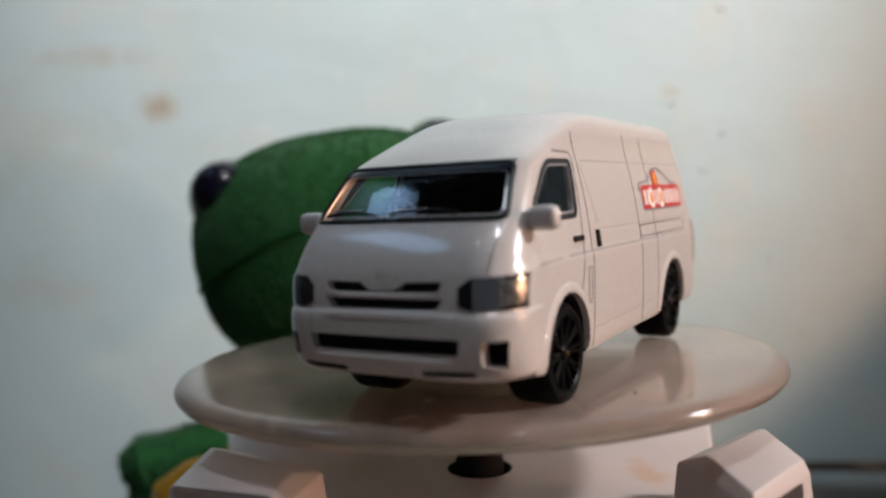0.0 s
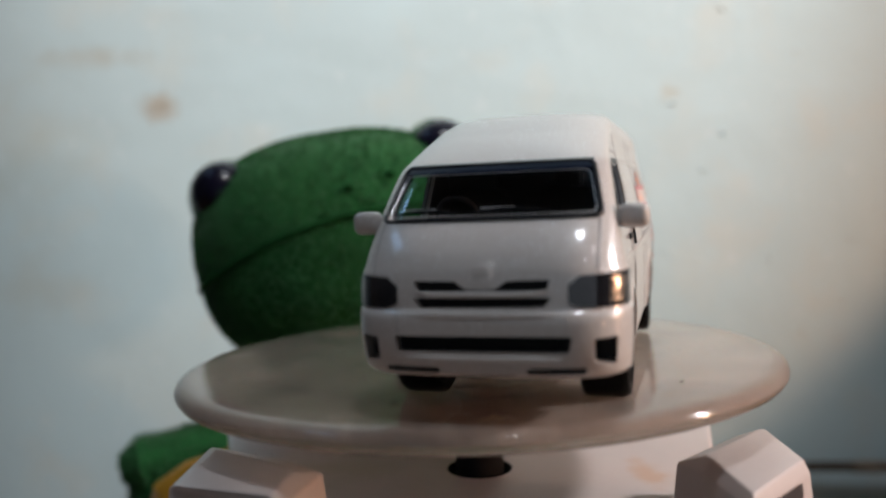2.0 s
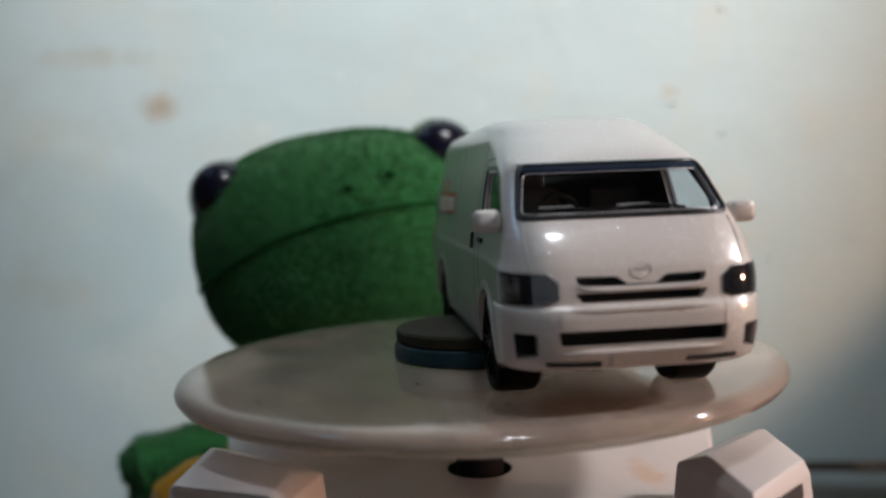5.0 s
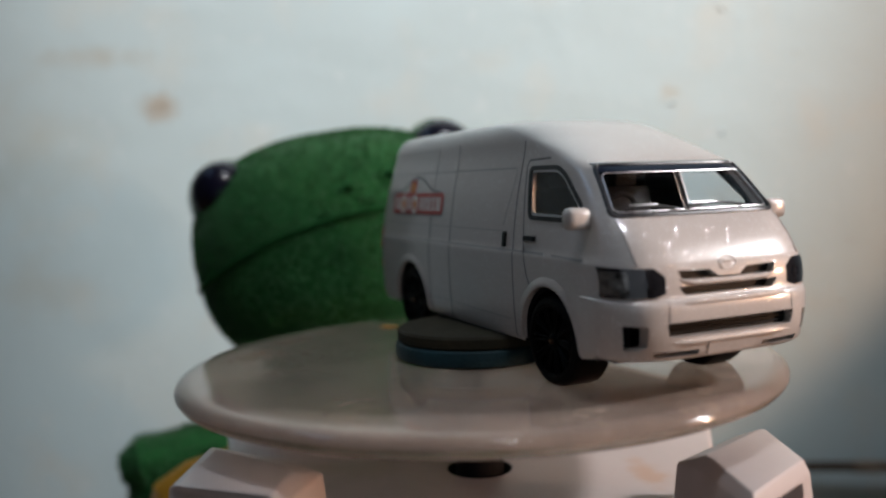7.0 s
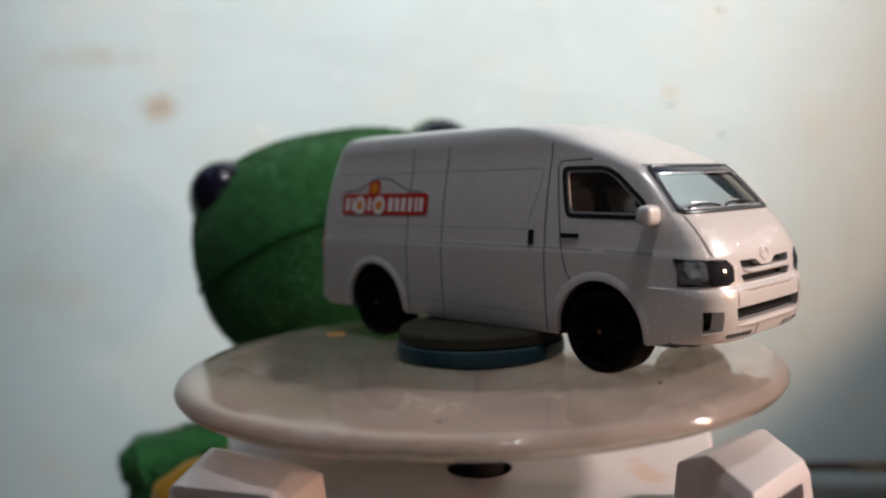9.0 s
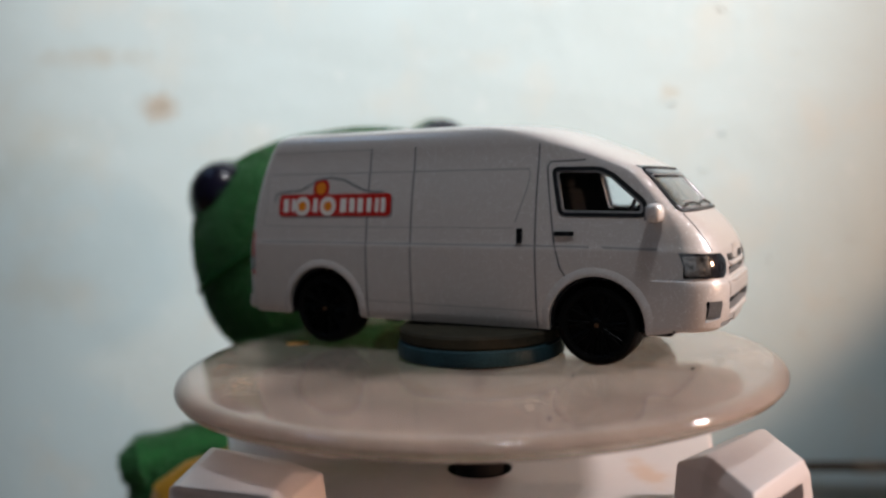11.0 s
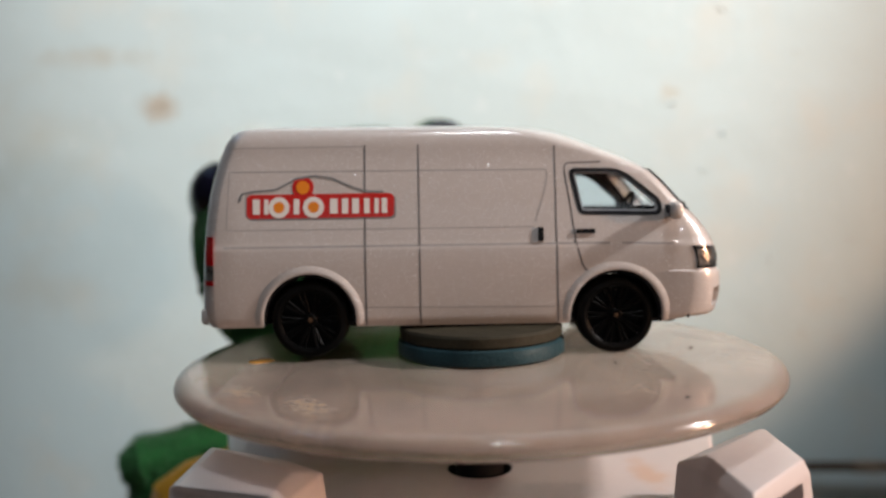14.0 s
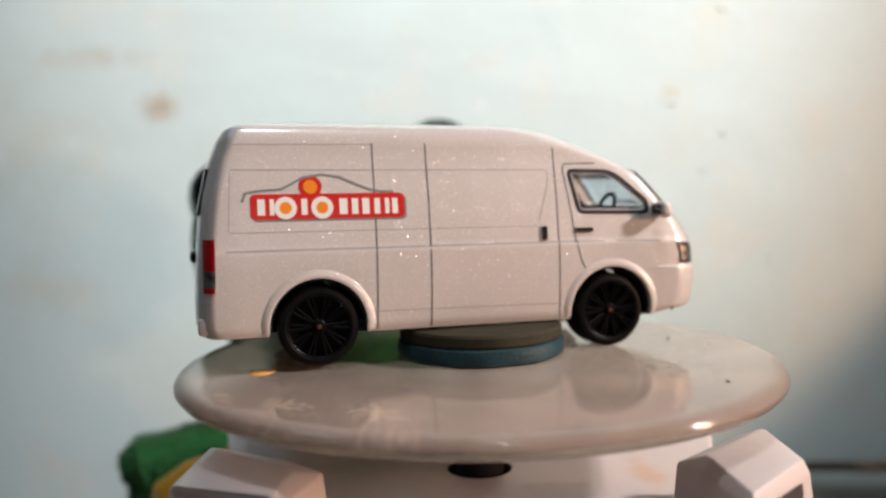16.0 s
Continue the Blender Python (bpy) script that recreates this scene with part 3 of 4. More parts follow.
def nose_round(z):
    """How square the front corners are at height z: the bumper is squarer than the bonnet."""
    if z < -3.35:
        return (5.2, 1.9)
    return (5.6, 1.8) if z < 11.5 else (max(3.4, 5.6 - 1.1 * (z - 11.5)), 1.8)


def width_at(x, z):
    """Half width before the corners round off: the front wings and bumper stand out a little."""
    s = min(1.0, max(0.0, (x - 19.0) / 10.0))
    bumper = 0.42 * min(1.0, max(0.0, (x - 29.6) / 0.8)) * min(1.0, max(0.0, (-3.3 - z) / 0.15))
    return interp(z, HALF) + interp(z, FLARE) * s * s * (3 - 2 * s) + bumper


def side_y(x, z):
    """Half width of the body at (x, z)."""
    w, xf, xr, dr = width_at(x, z), interp(z, NOSE), interp(z, TAIL_X), interp(z, DROP)
    if x > xf - dr:
        s = min(1.0, (x - (xf - dr)) / dr)
        pf, qf = nose_round(z)
        return w * max(0.0, 1 - s ** qf) ** (1 / pf)
    if x < xr + 2.6:
        s = min(1.0, (xr + 2.6 - x) / 2.6)
        return w * max(0.0, 1 - s ** Q_R) ** (1 / P_R)
    return w


def nose_x(y, z):
    """Foremost x of the body at (y, z)."""
    w, xf, dr = width_at(40.0, z), interp(z, NOSE), interp(z, DROP)
    s = min(1.0, abs(y) / w)
    pf, qf = nose_round(z)
    return xf - dr + dr * max(0.0, 1 - s ** pf) ** (1 / qf)


def outline(z, inset=0.0):
    """The plan outline at height z, as (x, y) pairs, anticlockwise from the nose."""
    w, xf, xr, dr = interp(z, HALF) - inset, interp(z, NOSE) - inset, interp(z, TAIL_X) + inset, interp(z, DROP)
    w = max(w, 0.05)
    pf, qf = nose_round(z)
    pts = []
    for k in range(15):
        a = math.pi / 2 * k / 14
        pts.append((xf - dr + dr * math.cos(a) ** (2 / qf), (width_at(40.0, z) - inset) * math.sin(a) ** (2 / pf)))
    x0, x1 = xf - dr, xr + 2.6
    for k in range(1, 22):
        x = x0 + (x1 - x0) * k / 22
        pts.append((x, max(0.05, width_at(x, z) - inset)))
    for k in range(11):
        a = math.pi / 2 * k / 10
        pts.append((xr + 2.6 - 2.6 * math.sin(a) ** (2 / Q_R), w * math.cos(a) ** (2 / P_R)))
    return pts + [(x, -y) for x, y in pts[-2:0:-1]]


def loft(levels, inset=0.0, top_inset=0.0):
    bm = bmesh.new()
    rings = []
    for z in levels:
        low = 0.8 * min(1.0, max(0.0, (-9.2 - z) / 1.6))
        rings.append([bm.verts.new((x * MM, y * MM, (z + low * min(1.0, max(0.0, (x - 27.0) / 3.0)) + 0.55 * max(0.0, (z - 15.0) / 3.0) - top_inset * (z > 14)) * MM)) for x, y in outline(z, inset)])
    n = len(rings[0])
    for a, b in zip(rings, rings[1:]):
        for k in range(n):
            bm.faces.new((a[k], a[(k + 1) % n], b[(k + 1) % n], b[k]))
    bm.faces.new(rings[0][::-1])
    bm.faces.new(rings[-1])
    bmesh.ops.recalc_face_normals(bm, faces=bm.faces[:])
    return bm


def prism(points, axis, lo, hi):
    """A polygon pulled along x or y, in millimetres: points are (y, z) for x and (x, z) for y."""
    bm = bmesh.new()
    ends = []
    for d in (lo, hi):
        ends.append([bm.verts.new(((d, p, q) if axis == "x" else (p, d, q))) for p, q in points])
    bm.faces.new(ends[0])
    bm.faces.new(ends[1][::-1])
    n = len(points)
    for k in range(n):
        bm.faces.new((ends[0][k], ends[1][k], ends[1][(k + 1) % n], ends[0][(k + 1) % n]))
    bmesh.ops.scale(bm, vec=(MM, MM, MM), verts=bm.verts)
    bmesh.ops.recalc_face_normals(bm, faces=bm.faces[:])
    return bm


def cutter(bm, mat=None):
    return mesh_object("cutter", bm, mat or PAINT, None, "", False)


def round_poly(points, r=0.5, n=4):
    out = []
    m = len(points)
    for i in range(m):
        p, a, b = Vector(points[i]), Vector(points[i - 1]), Vector(points[(i + 1) % m])
        da, db = (a - p), (b - p)
        ra = min(r, da.length * 0.45, db.length * 0.45)
        s, e = p + da.normalized() * ra, p + db.normalized() * ra
        for k in range(n + 1):
            t = k / n
            q = s * (1 - t) ** 2 + p * 2 * t * (1 - t) + e * t * t
            out.append((q.x, q.y))
    return out


def fine(points, step=0.6, closed=False):
    pts = [Vector(p) for p in points]
    if closed:
        pts.append(pts[0])
    out = []
    for a, b in zip(pts, pts[1:]):
        n = max(1, int((b - a).length / step))
        out += [a.lerp(b, k / n) for k in range(n)]
    if not closed:
        out.append(pts[-1])
    return out


def side_ribbon(points, width, side, proud=0.05, closed=False, depth=0.3):
    """A raised strip that follows a path of (x, z) on one flank of the body."""
    pts = fine(points, 0.6, closed)
    n = len(pts)
    bm = bmesh.new()
    rows = []
    for i, p in enumerate(pts):
        a, b = (pts[i - 1], pts[(i + 1) % n]) if closed else (pts[max(i - 1, 0)], pts[min(i + 1, n - 1)])
        d = (b - a).normalized()
        nrm = Vector((-d.y, d.x)) * width / 2
        row = []
        for q, lift in ((p - nrm, -depth), (p - nrm, proud), (p + nrm, proud), (p + nrm, -depth)):
            row.append(bm.verts.new((q.x * MM, side * (side_y(q.x, q.y) + lift) * MM, q.y * MM)))
        rows.append(row)
    last = n if closed else n - 1
    for i in range(last):
        a, b = rows[i], rows[(i + 1) % n]
        for k in range(3):
            bm.faces.new((a[k], b[k], b[k + 1], a[k + 1]))
    if not closed:
        bm.faces.new(rows[0])
        bm.faces.new(rows[-1][::-1])
    return bm


def arch_lip(points, side):
    """A rounded lip round a wheel opening: it swells out from the flank and falls back to it."""
    bm = bmesh.new()
    n = len(points)
    rows = []
    for i, (x, z) in enumerate(points):
        a, b = Vector(points[max(i - 1, 0)]), Vector(points[min(i + 1, n - 1)])
        d = (b - a).normalized()
        out = Vector((d.y, -d.x))
        row = []
        for off, lift in ((-0.6, -0.6), (-0.6, 0.2), (-0.42, 0.26), (-0.12, 0.24), (0.2, 0.14), (0.5, 0.04), (0.75, -0.1)):
            q = Vector((x, z)) + out * off
            row.append(bm.verts.new((q.x * MM, side * (side_y(q.x, max(-10.8, q.y)) + lift) * MM, max(-10.8, q.y) * MM)))
        rows.append(row)
    for a, b in zip(rows, rows[1:]):
        for k in range(6):
            bm.faces.new((a[k], b[k], b[k + 1], a[k + 1]))
    bm.faces.new(rows[0])
    bm.faces.new(rows[-1][::-1])
    return bm


def on_side(side):
    return lambda x, z, lift: (x * MM, side * (side_y(x, z) + lift) * MM, z * MM)


def on_nose(y, z, lift):
    return ((nose_x(y, z) + lift) * MM, y * MM, z * MM)


def on_corner(y, z, lift):
    """As on_nose, but lifted square to the body, so that a plate can wrap round to the flank."""
    w = width_at(40.0, z)
    s, y = (1 if y >= 0 else -1), min(abs(y), w - 0.002)
    x = nose_x(y, z)
    back = max(0.0, y - 0.06)
    n = Vector((y - back, nose_x(back, z) - x)).normalized()
    return ((x + n.x * lift) * MM, s * (y + n.y * lift) * MM, z * MM)


def grid_patch(p0, p1, q0, q1, place, lift, depth=0.35, np_=10, nq=4, shape=None):
    """A plate between p0..p1 and q0..q1 that bends with the body; shape(s, t) may move its corners."""
    bm = bmesh.new()
    layers = []
    for l in (lift, lift - depth):
        rows = []
        for i in range(np_ + 1):
            row = []
            for j in range(nq + 1):
                s, t = i / np_, j / nq
                if shape:
                    p, q = shape(s, t)
                else:
                    p, q = p0 + (p1 - p0) * s, q0 + (q1 - q0) * t
                row.append(bm.verts.new(place(p, q, l)))
            rows.append(row)
        layers.append(rows)
    for rows in layers:
        for i in range(np_):
            for j in range(nq):
                bm.faces.new((rows[i][j], rows[i + 1][j], rows[i + 1][j + 1], rows[i][j + 1]))
    a, b = layers
    rim = [(i, 0) for i in range(np_)] + [(np_, j) for j in range(nq)] + [(i, nq) for i in range(np_, 0, -1)] + [(0, j) for j in range(nq, 0, -1)]
    for (i, j), (k, l) in zip(rim, rim[1:] + rim[:1]):
        bm.faces.new((a[i][j], a[k][l], b[k][l], b[i][j]))
    return bm


def disc_patch(p, q, r, place, lift, r_in=0.0, steps=24, depth=0.2):
    bm = bmesh.new()
    rad = [(r_in, lift - depth), (r_in, lift), (r, lift), (r, lift - depth)] if r_in else [(r, lift), (r, lift - depth)]
    rings = [[bm.verts.new(place(p + a * math.cos(2 * math.pi * k / steps), q + a * math.sin(2 * math.pi * k / steps), l)) for k in range(steps)] for a, l in rad]
    for a, b in zip(rings, rings[1:]):
        for k in range(steps):
            bm.faces.new((a[k], a[(k + 1) % steps], b[(k + 1) % steps], b[k]))
    if not r_in:
        bm.faces.new(rings[0])
    return bm


WINDOW = [(13.5, 11.3), (20.0, 11.2), (21.9, 10.3), (26.3, 6.6), (26.3, 4.9), (14.8, 5.1)]
WHEEL_X, WHEEL_Z = (19.9, -24.2), -9.75
LEVELS = [-10.8, -10.5, -10.0, -9.3, -8.0, -6.8, -5.5, -4.6, -4.1, -3.8, -3.6, -3.45, -3.36, -3.34, -3.25, -3.1, -2.8, -2.2, -1.5, -0.8, -0.2, 0.1, 0.3, 0.6, 0.9, 1.6, 2.5, 3.4, 4.2, 5.0, 5.6, 6.5, 7.5, 8.4, 9.3, 10.2, 11.0, 11.8, 12.6, 13.3, 14.0, 14.6, 15.0, 15.4, 15.8, 16.2, 16.55, 16.85, 17.1, 17.3, 17.48, 17.65, 17.85, 18.0]


def make_body(van):
    body = mesh_object("body", loft(LEVELS), PAINT, van)
    cutters = [cutter(loft([z for z in LEVELS if -9.4 < z < 17.0], 1.1, 0.5), DARK_INTERIOR)]
    for wx in WHEEL_X:
        for s in (-1, 1):
            cutters.append(cutter(lathe([(0, -4), (6.75, -4), (6.75, 4), (0, 4)], 40, Matrix.Translation((wx * MM, s * 11.6 * MM, (WHEEL_Z - 0.1) * MM)) @ pose(0, 0, 0, 90)), BLACK_PLASTIC))
    cutters.append(cutter(prism(round_poly(WINDOW, 0.7), "y", -20, 20)))
    ws = [(-11.5, 5.55), (11.5, 5.55), (10.2, 11.1), (-10.2, 11.1)]
    cutters.append(cutter(prism(round_poly(ws, 0.8), "x", 21, 45)))
    # grille slots, lower intake, fog pockets and bumper slots
    for pts, back in (([(-6.9, -0.35), (-2.6, -0.45), (-1.5, -1.25), (1.5, -1.25), (2.6, -0.45), (6.9, -0.35), (6.5, -1.45), (-6.5, -1.45)], 34.4),
                      ([(-7.0, -2.05), (7.0, -2.05), (6.2, -3.05), (-6.2, -3.05)], 34.3),
                      ([(-8.9, -5.75), (8.9, -5.75), (8.6, -7.35), (-8.6, -7.35)], 34.8),
                      ([(-10.2, -8.85), (-4.4, -8.95), (-4.4, -9.6), (-10.0, -9.5)], 33.2),
                      ([(10.2, -8.85), (4.4, -8.95), (4.4, -9.6), (10.0, -9.5)], 33.2),
                      ([(-13.1, -5.9), (-10.9, -6.0), (-10.8, -8.3), (-12.8, -8.7)], 31.6),
                      ([(13.1, -5.9), (10.9, -6.0), (10.8, -8.3), (12.8, -8.7)], 31.6)):
        cutters.append(cutter(prism(round_poly(pts, 0.22, 2), "x", back, 45)))
    cut(body, cutters)
    return body


def wheel(van, x, side):
    m = Matrix.Translation((x * MM, side * 10.55 * MM, WHEEL_Z * MM)) @ pose(0, 0, 0, -90 * side)
    tyre = part("wheel", lathe([(0, -2.6), (4.4, -2.6), (5.2, -2.5), (5.55, -2.1), (5.6, -1.2), (5.6, 1.5), (5.5, 2.2), (5.15, 2.6), (4.6, 2.72), (4.35, 2.6), (4.25, 1.6), (0, 1.6)], 56, m), TYRE, van, "black tyre on a black spoked rim")
    part("rim_lip", lathe([(4.05, 1.7), (4.3, 1.7), (4.45, 2.55), (4.3, 2.68), (4.05, 2.5)], 56, m), RIM, tyre)
    spokes = bmesh.new()
    for k in range(10):
        a = 2 * math.pi * k / 10
        for off in (-0.16, 0.16):
            q = m @ Matrix.Rotation(a, 4, "Z") @ Matrix.Rotation(off * 0.6, 4, "Z")
            box(3.4, 0.34, 0.6, 0, 0, 0, 0.08, 1, None, spokes)
            new_v = [v for v in spokes.verts if not v.tag]
            bmesh.ops.transform(spokes, matrix=q @ Matrix.Translation((2.45 * MM, 0, 2.15 * MM)) @ Matrix.Rotation(-0.12, 4, "Y"), verts=new_v)
            for v in new_v:
                v.tag = True
    part("spokes", spokes, RIM, tyre)
    part("hub_cap", lathe([(0, 1.6), (0.95, 1.6), (0.95, 2.3), (0.7, 2.5), (0, 2.5)], 20, m), RIM, tyre)
    part("axle_end", lathe([(0, 2.5), (0.35, 2.5), (0.3, 2.75), (0, 2.78)], 14, m), HUB, tyre, "copper-coloured axle end")
    return tyre


def mirrored(points, side, c=-22.4):
    return [(x if side < 0 else 2 * c - x, z) for x, z in points]


def make_logo(van, side):
    """The printed trade mark, as plain shapes: a red plate, white bars, orange dots and a grey sweep."""
    put = on_side(side)

    def plate_shape(s, t):
        x = -32.9 + 21.0 * s
        e = min(1.0, min(s, 1 - s) / 0.025)
        mid, hh = 6.55 + 0.05 * s, 1.7 * (0.72 + 0.28 * math.sqrt(e))
        return (x if side < 0 else -44.8 - x, mid + (2 * t - 1) * hh)

    def shadow_shape(s, t):
        x, z = plate_shape(s, t)
        return (x + 0.25, z - 0.28)

    logo = part("side_emblem", grid_patch(0, 1, 0, 1, put, 0.05, 0.25, 60, 4, plate_shape), RED, van, "red trade mark plate with white bars and orange dots")
    part("drop_shadow", grid_patch(0, 1, 0, 1, put, 0.02, 0.2, 60, 4, shadow_shape), GREY_PRINT, logo, "dark grey printed shadow edge")
    (tx, tz), = mirrored([(-24.9, 9.2)], side)
    part("top_dot", disc_patch(tx, tz, 1.55, put, 0.055), RED, logo)
    part("top_dot", disc_patch(tx, tz, 0.95, put, 0.10), ORANGE, logo, "orange dot")
    sweep = mirrored([(-33.9, 7.3), (-33.5, 8.4), (-31.7, 8.7), (-28.8, 8.9), (-27.4, 9.6), (-25.8, 10.5), (-23.2, 10.85), (-20.8, 10.5), (-18.6, 9.5), (-16.6, 8.75), (-15.2, 8.5), (-13.4, 8.5)], side)
    part("sweep_line", side_ribbon(sweep, 0.32, side, 0.06), GREY_PRINT, logo, "grey curved line")
    # white bars of the unreadable trade name
    for x, w in ((-31.5, 1.0), (-30.1, 0.6), (-25.8, 0.8), (-20.5, 1.1), (-18.9, 0.9), (-17.4, 1.0), (-15.8, 0.8), (-14.4, 0.6), (-13.3, 0.8)):
        (xa, _), (xb, _) = mirrored([(x - w / 2, 0), (x + w / 2, 0)], side)
        part("white_bar", grid_patch(xa, xb, 5.45, 7.6, put, 0.09, 0.06, 1, 3), WHITE_PRINT, logo)
    for x in (-28.3, -23.4):
        (cx, _), = mirrored([(x, 0)], side)
        part("ring", disc_patch(cx, 6.4, 1.5, put, 0.09, 0.8), WHITE_PRINT, logo)
        part("dot", disc_patch(cx, 6.4, 0.8, put, 0.09), ORANGE, logo, "orange dot")
    return logo


def make_van():
    van = thing("toy_van", "pearl white die-cast toy van with black wheels and red emblem", "toy van")
    make_body(van)
    # black base plate under the body
    base = part("base_plate", box(58, 21.5, 2.2, 0.5, 0, -10.15, 0.6), BLACK_PLASTIC, van, "black plastic base plate")
    for wx in WHEEL_X:
        part("axle", tube([(wx * MM, -9 * MM, WHEEL_Z * MM), (wx * MM, 9 * MM, WHEEL_Z * MM)], 0.6, 10), STEEL, van)
        for s in (-1, 1):
            well = lathe([(6.3, -3.2), (6.7, -3.2), (6.7, 2.0), (6.3, 2.0)], 40, Matrix.Translation((wx * MM, s * 10.6 * MM, (WHEEL_Z - 0.1) * MM)) @ pose(0, 0, 0, -90 * s))
            for v in [v for v in well.verts if v.co.z < -10.3 * MM]:
                v.co.z = -10.3 * MM
            part("wheel_well", well, BLACK_PLASTIC, van)
            wheel(van, wx, s)
            arch = [(wx + 7.25 * math.cos(a), WHEEL_Z + 7.25 * math.sin(a)) for a in [math.pi * (-0.03 + 1.06 * k / 24) for k in range(25)]]
            part("arch_flare", arch_lip(arch, s), PAINT, van)
    # glazing
    for s in (-1, 1):
        part("side_window", grid_patch(0, 1, 0, 1, on_side(s), -0.45, 0.3, 14, 8, lambda a, b: (12.6 + (14.5 - 6.0 * max(0.0, b - 0.15)) * a, 4.5 + 7.3 * b)), GLASS, van, "clear side window").visible_shadow = False
        part("window_trim", side_ribbon(round_poly(WINDOW, 0.8), 0.56, s, 0.06, True, 0.7), BLACK_LINE, van, "black window surround")
        inner = [(14.0, 10.9), (19.9, 10.8), (21.6, 10.0), (25.8, 6.4), (25.8, 5.3), (15.1, 5.5)]
        part("window_bead", side_ribbon(round_poly(inner, 0.6), 0.3, s, -0.08, True, 0.4), SILVER, van, "thin silver bead")
    part("windscreen", grid_patch(0, 1, 0, 1, on_nose, -0.5, 0.3, 32, 12, lambda a, b: ((2 * a - 1) * (11.95 - 1.35 * b), 5.2 + 6.2 * b)), GLASS, van, "clear windscreen").visible_shadow = False
    edge = [(-11.6, 5.45), (11.6, 5.45), (10.3, 11.15), (-10.3, 11.15)]
    rim = round_poly(edge, 0.8)
    pts = fine(rim, 0.6, True)
    part("windscreen_seal", tube([on_nose(p.x, p.y, 0.02) for p in pts] + [on_nose(pts[0].x, pts[0].y, 0.02)], 0.27, 6, ends=False), BLACK_LINE, van, "black windscreen seal")
    inner = fine(round_poly([(-11.05, 5.9), (11.05, 5.9), (10.0, 10.25), (-10.0, 10.25)], 0.7), 0.6, True)
    part("windscreen_bead", tube([on_nose(p.x, p.y, -0.12) for p in inner] + [on_nose(inner[0].x, inner[0].y, -0.12)], 0.08, 6, ends=False), SILVER, van, "thin silver windscreen bead")
    part("windscreen_header", grid_patch(-10.25, 10.25, 10.4, 11.5, on_nose, 0.1, 0.5, 40, 6), material("dark_blue_band", (0.012, 0.018, 0.035), 0.15, coat=0.6), van, "dark band above the windscreen")
    for y0, y1, zz in ((-10.0, -3.2, 6.35), (-1.6, 6.6, 6.45)):
        w = part("wiper", tube([on_nose(y0 + (y1 - y0) * k / 8, 6.0 + (zz - 6.0) * (1 - (k / 4 - 1) ** 2) * 0.9 + 0.1, 0.28) for k in range(9)], 0.17, 6), BLACK_PLASTIC, van, "black wiper")
        part("wiper_blade", tube([on_nose(y0 + 0.8 + 3.6 * k / 6, 6.62, 0.34) for k in range(7)], 0.12, 6), SILVER, w)
    # cabin
    part("bulkhead", box(0.8, 21.5, 22, 7.5, 0, 2.5, 0.2), DARK_INTERIOR, van)
    part("cabin_floor", box(24, 21.5, 0.8, 19, 0, -1.0, 0.2), DARK_INTERIOR, van)
    part("dashboard", box(4.2, 20.5, 4.6, 27.2, 0, 2.5, 1.0), DARK_INTERIOR, van)
    for y in (-5.4, 5.4):
        seat = part("seat", box(7, 7.4, 3.4, 14.5, y, 1.2, 1.0), DARK_INTERIOR, van, "dark seat")
        part("seat_back", box(2.2, 7.2, 7.2, 11.0, y, 5.0, 0.9, 2, pose(0, 0, 0, 0, -12)), DARK_INTERIOR, seat)
        part("headrest", box(1.5, 3.6, 2.2, 10.0, y, 9.4, 0.6), DARK_INTERIOR, seat)
    part("steering_wheel", tube([(23.2 * MM + 0.9 * MM * math.sin(a), -5.4 * MM + 2.3 * MM * math.cos(a), 5.6 * MM + 2.1 * MM * math.sin(a)) for a in [2 * math.pi * k / 20 for k in range(21)]], 0.32, 8), DARK_INTERIOR, van, "black steering wheel")
    # front inserts
    for y0, y1, z0, z1, x, n in ((-7.0, 7.0, -1.6, -0.2, 34.45, "grille_mesh"), (-7.2, 7.2, -3.2, -1.9, 34.35, "grille_mesh"), (-9.1, 9.1, -7.5, -5.6, 34.85, "lower_intake")):
        part(n, box(0.4, y1 - y0, z1 - z0, x, 0, (z0 + z1) / 2), BLACK_PLASTIC, van, "black grille insert")
    for k in range(3):
        part("intake_bar", box(0.5, 17.0, 0.16, 35.2, 0, -6.1 - 0.45 * k, 0.05, 1), BLACK_PLASTIC, van)
    for s in (-1, 1):
        part("bumper_slot", box(0.5, 6.0, 0.7, 33.4, s * 7.3, -9.25), BLACK_PLASTIC, van)
        part("fog_pocket", box(0.5, 2.0, 2.6, 31.9, s * 11.7, -7.2), BLACK_PLASTIC, van)

        def lamp_shape(a, b, s=s):
            y = 8.6 + (width_at(40.0, -1.5) - 8.62) * (1 - (1 - a) ** 1.9)
            top, bot = 0.0 + 0.25 * a, -3.1 + 0.1 * a
            if a < 0.12:
                k = 1 - a / 0.12
                top -= 0.9 * k
                bot += 0.5 * k
            return (s * y, bot + (top - bot) * b)

        lamp = part("headlight", grid_patch(0, 1, 0, 1, on_corner, 0.12, 0.4, 28, 6, lamp_shape), LENS, van, "dark glossy headlight")
        part("reflector", grid_patch(0, 1, 0, 1, on_corner, 0.17, 0.2, 14, 4, lambda a, b, s=s: (s * (12.3 + (width_at(40.0, -1.5) - 12.34) * (1 - (1 - a) ** 1.9)), -2.7 + 2.5 * b)), REFLECTOR, lamp, "silvery reflector")
        part("lamp_bowl", disc_patch(s * 10.2, -1.6, 0.75, on_nose, 0.18, 0.5, 20, 0.15), LENS, lamp)
        mir = part("wing_mirror", box(2.0, 3.2, 2.5, 27.9, s * 14.4, 5.3, 0.8, 3), PAINT, van)
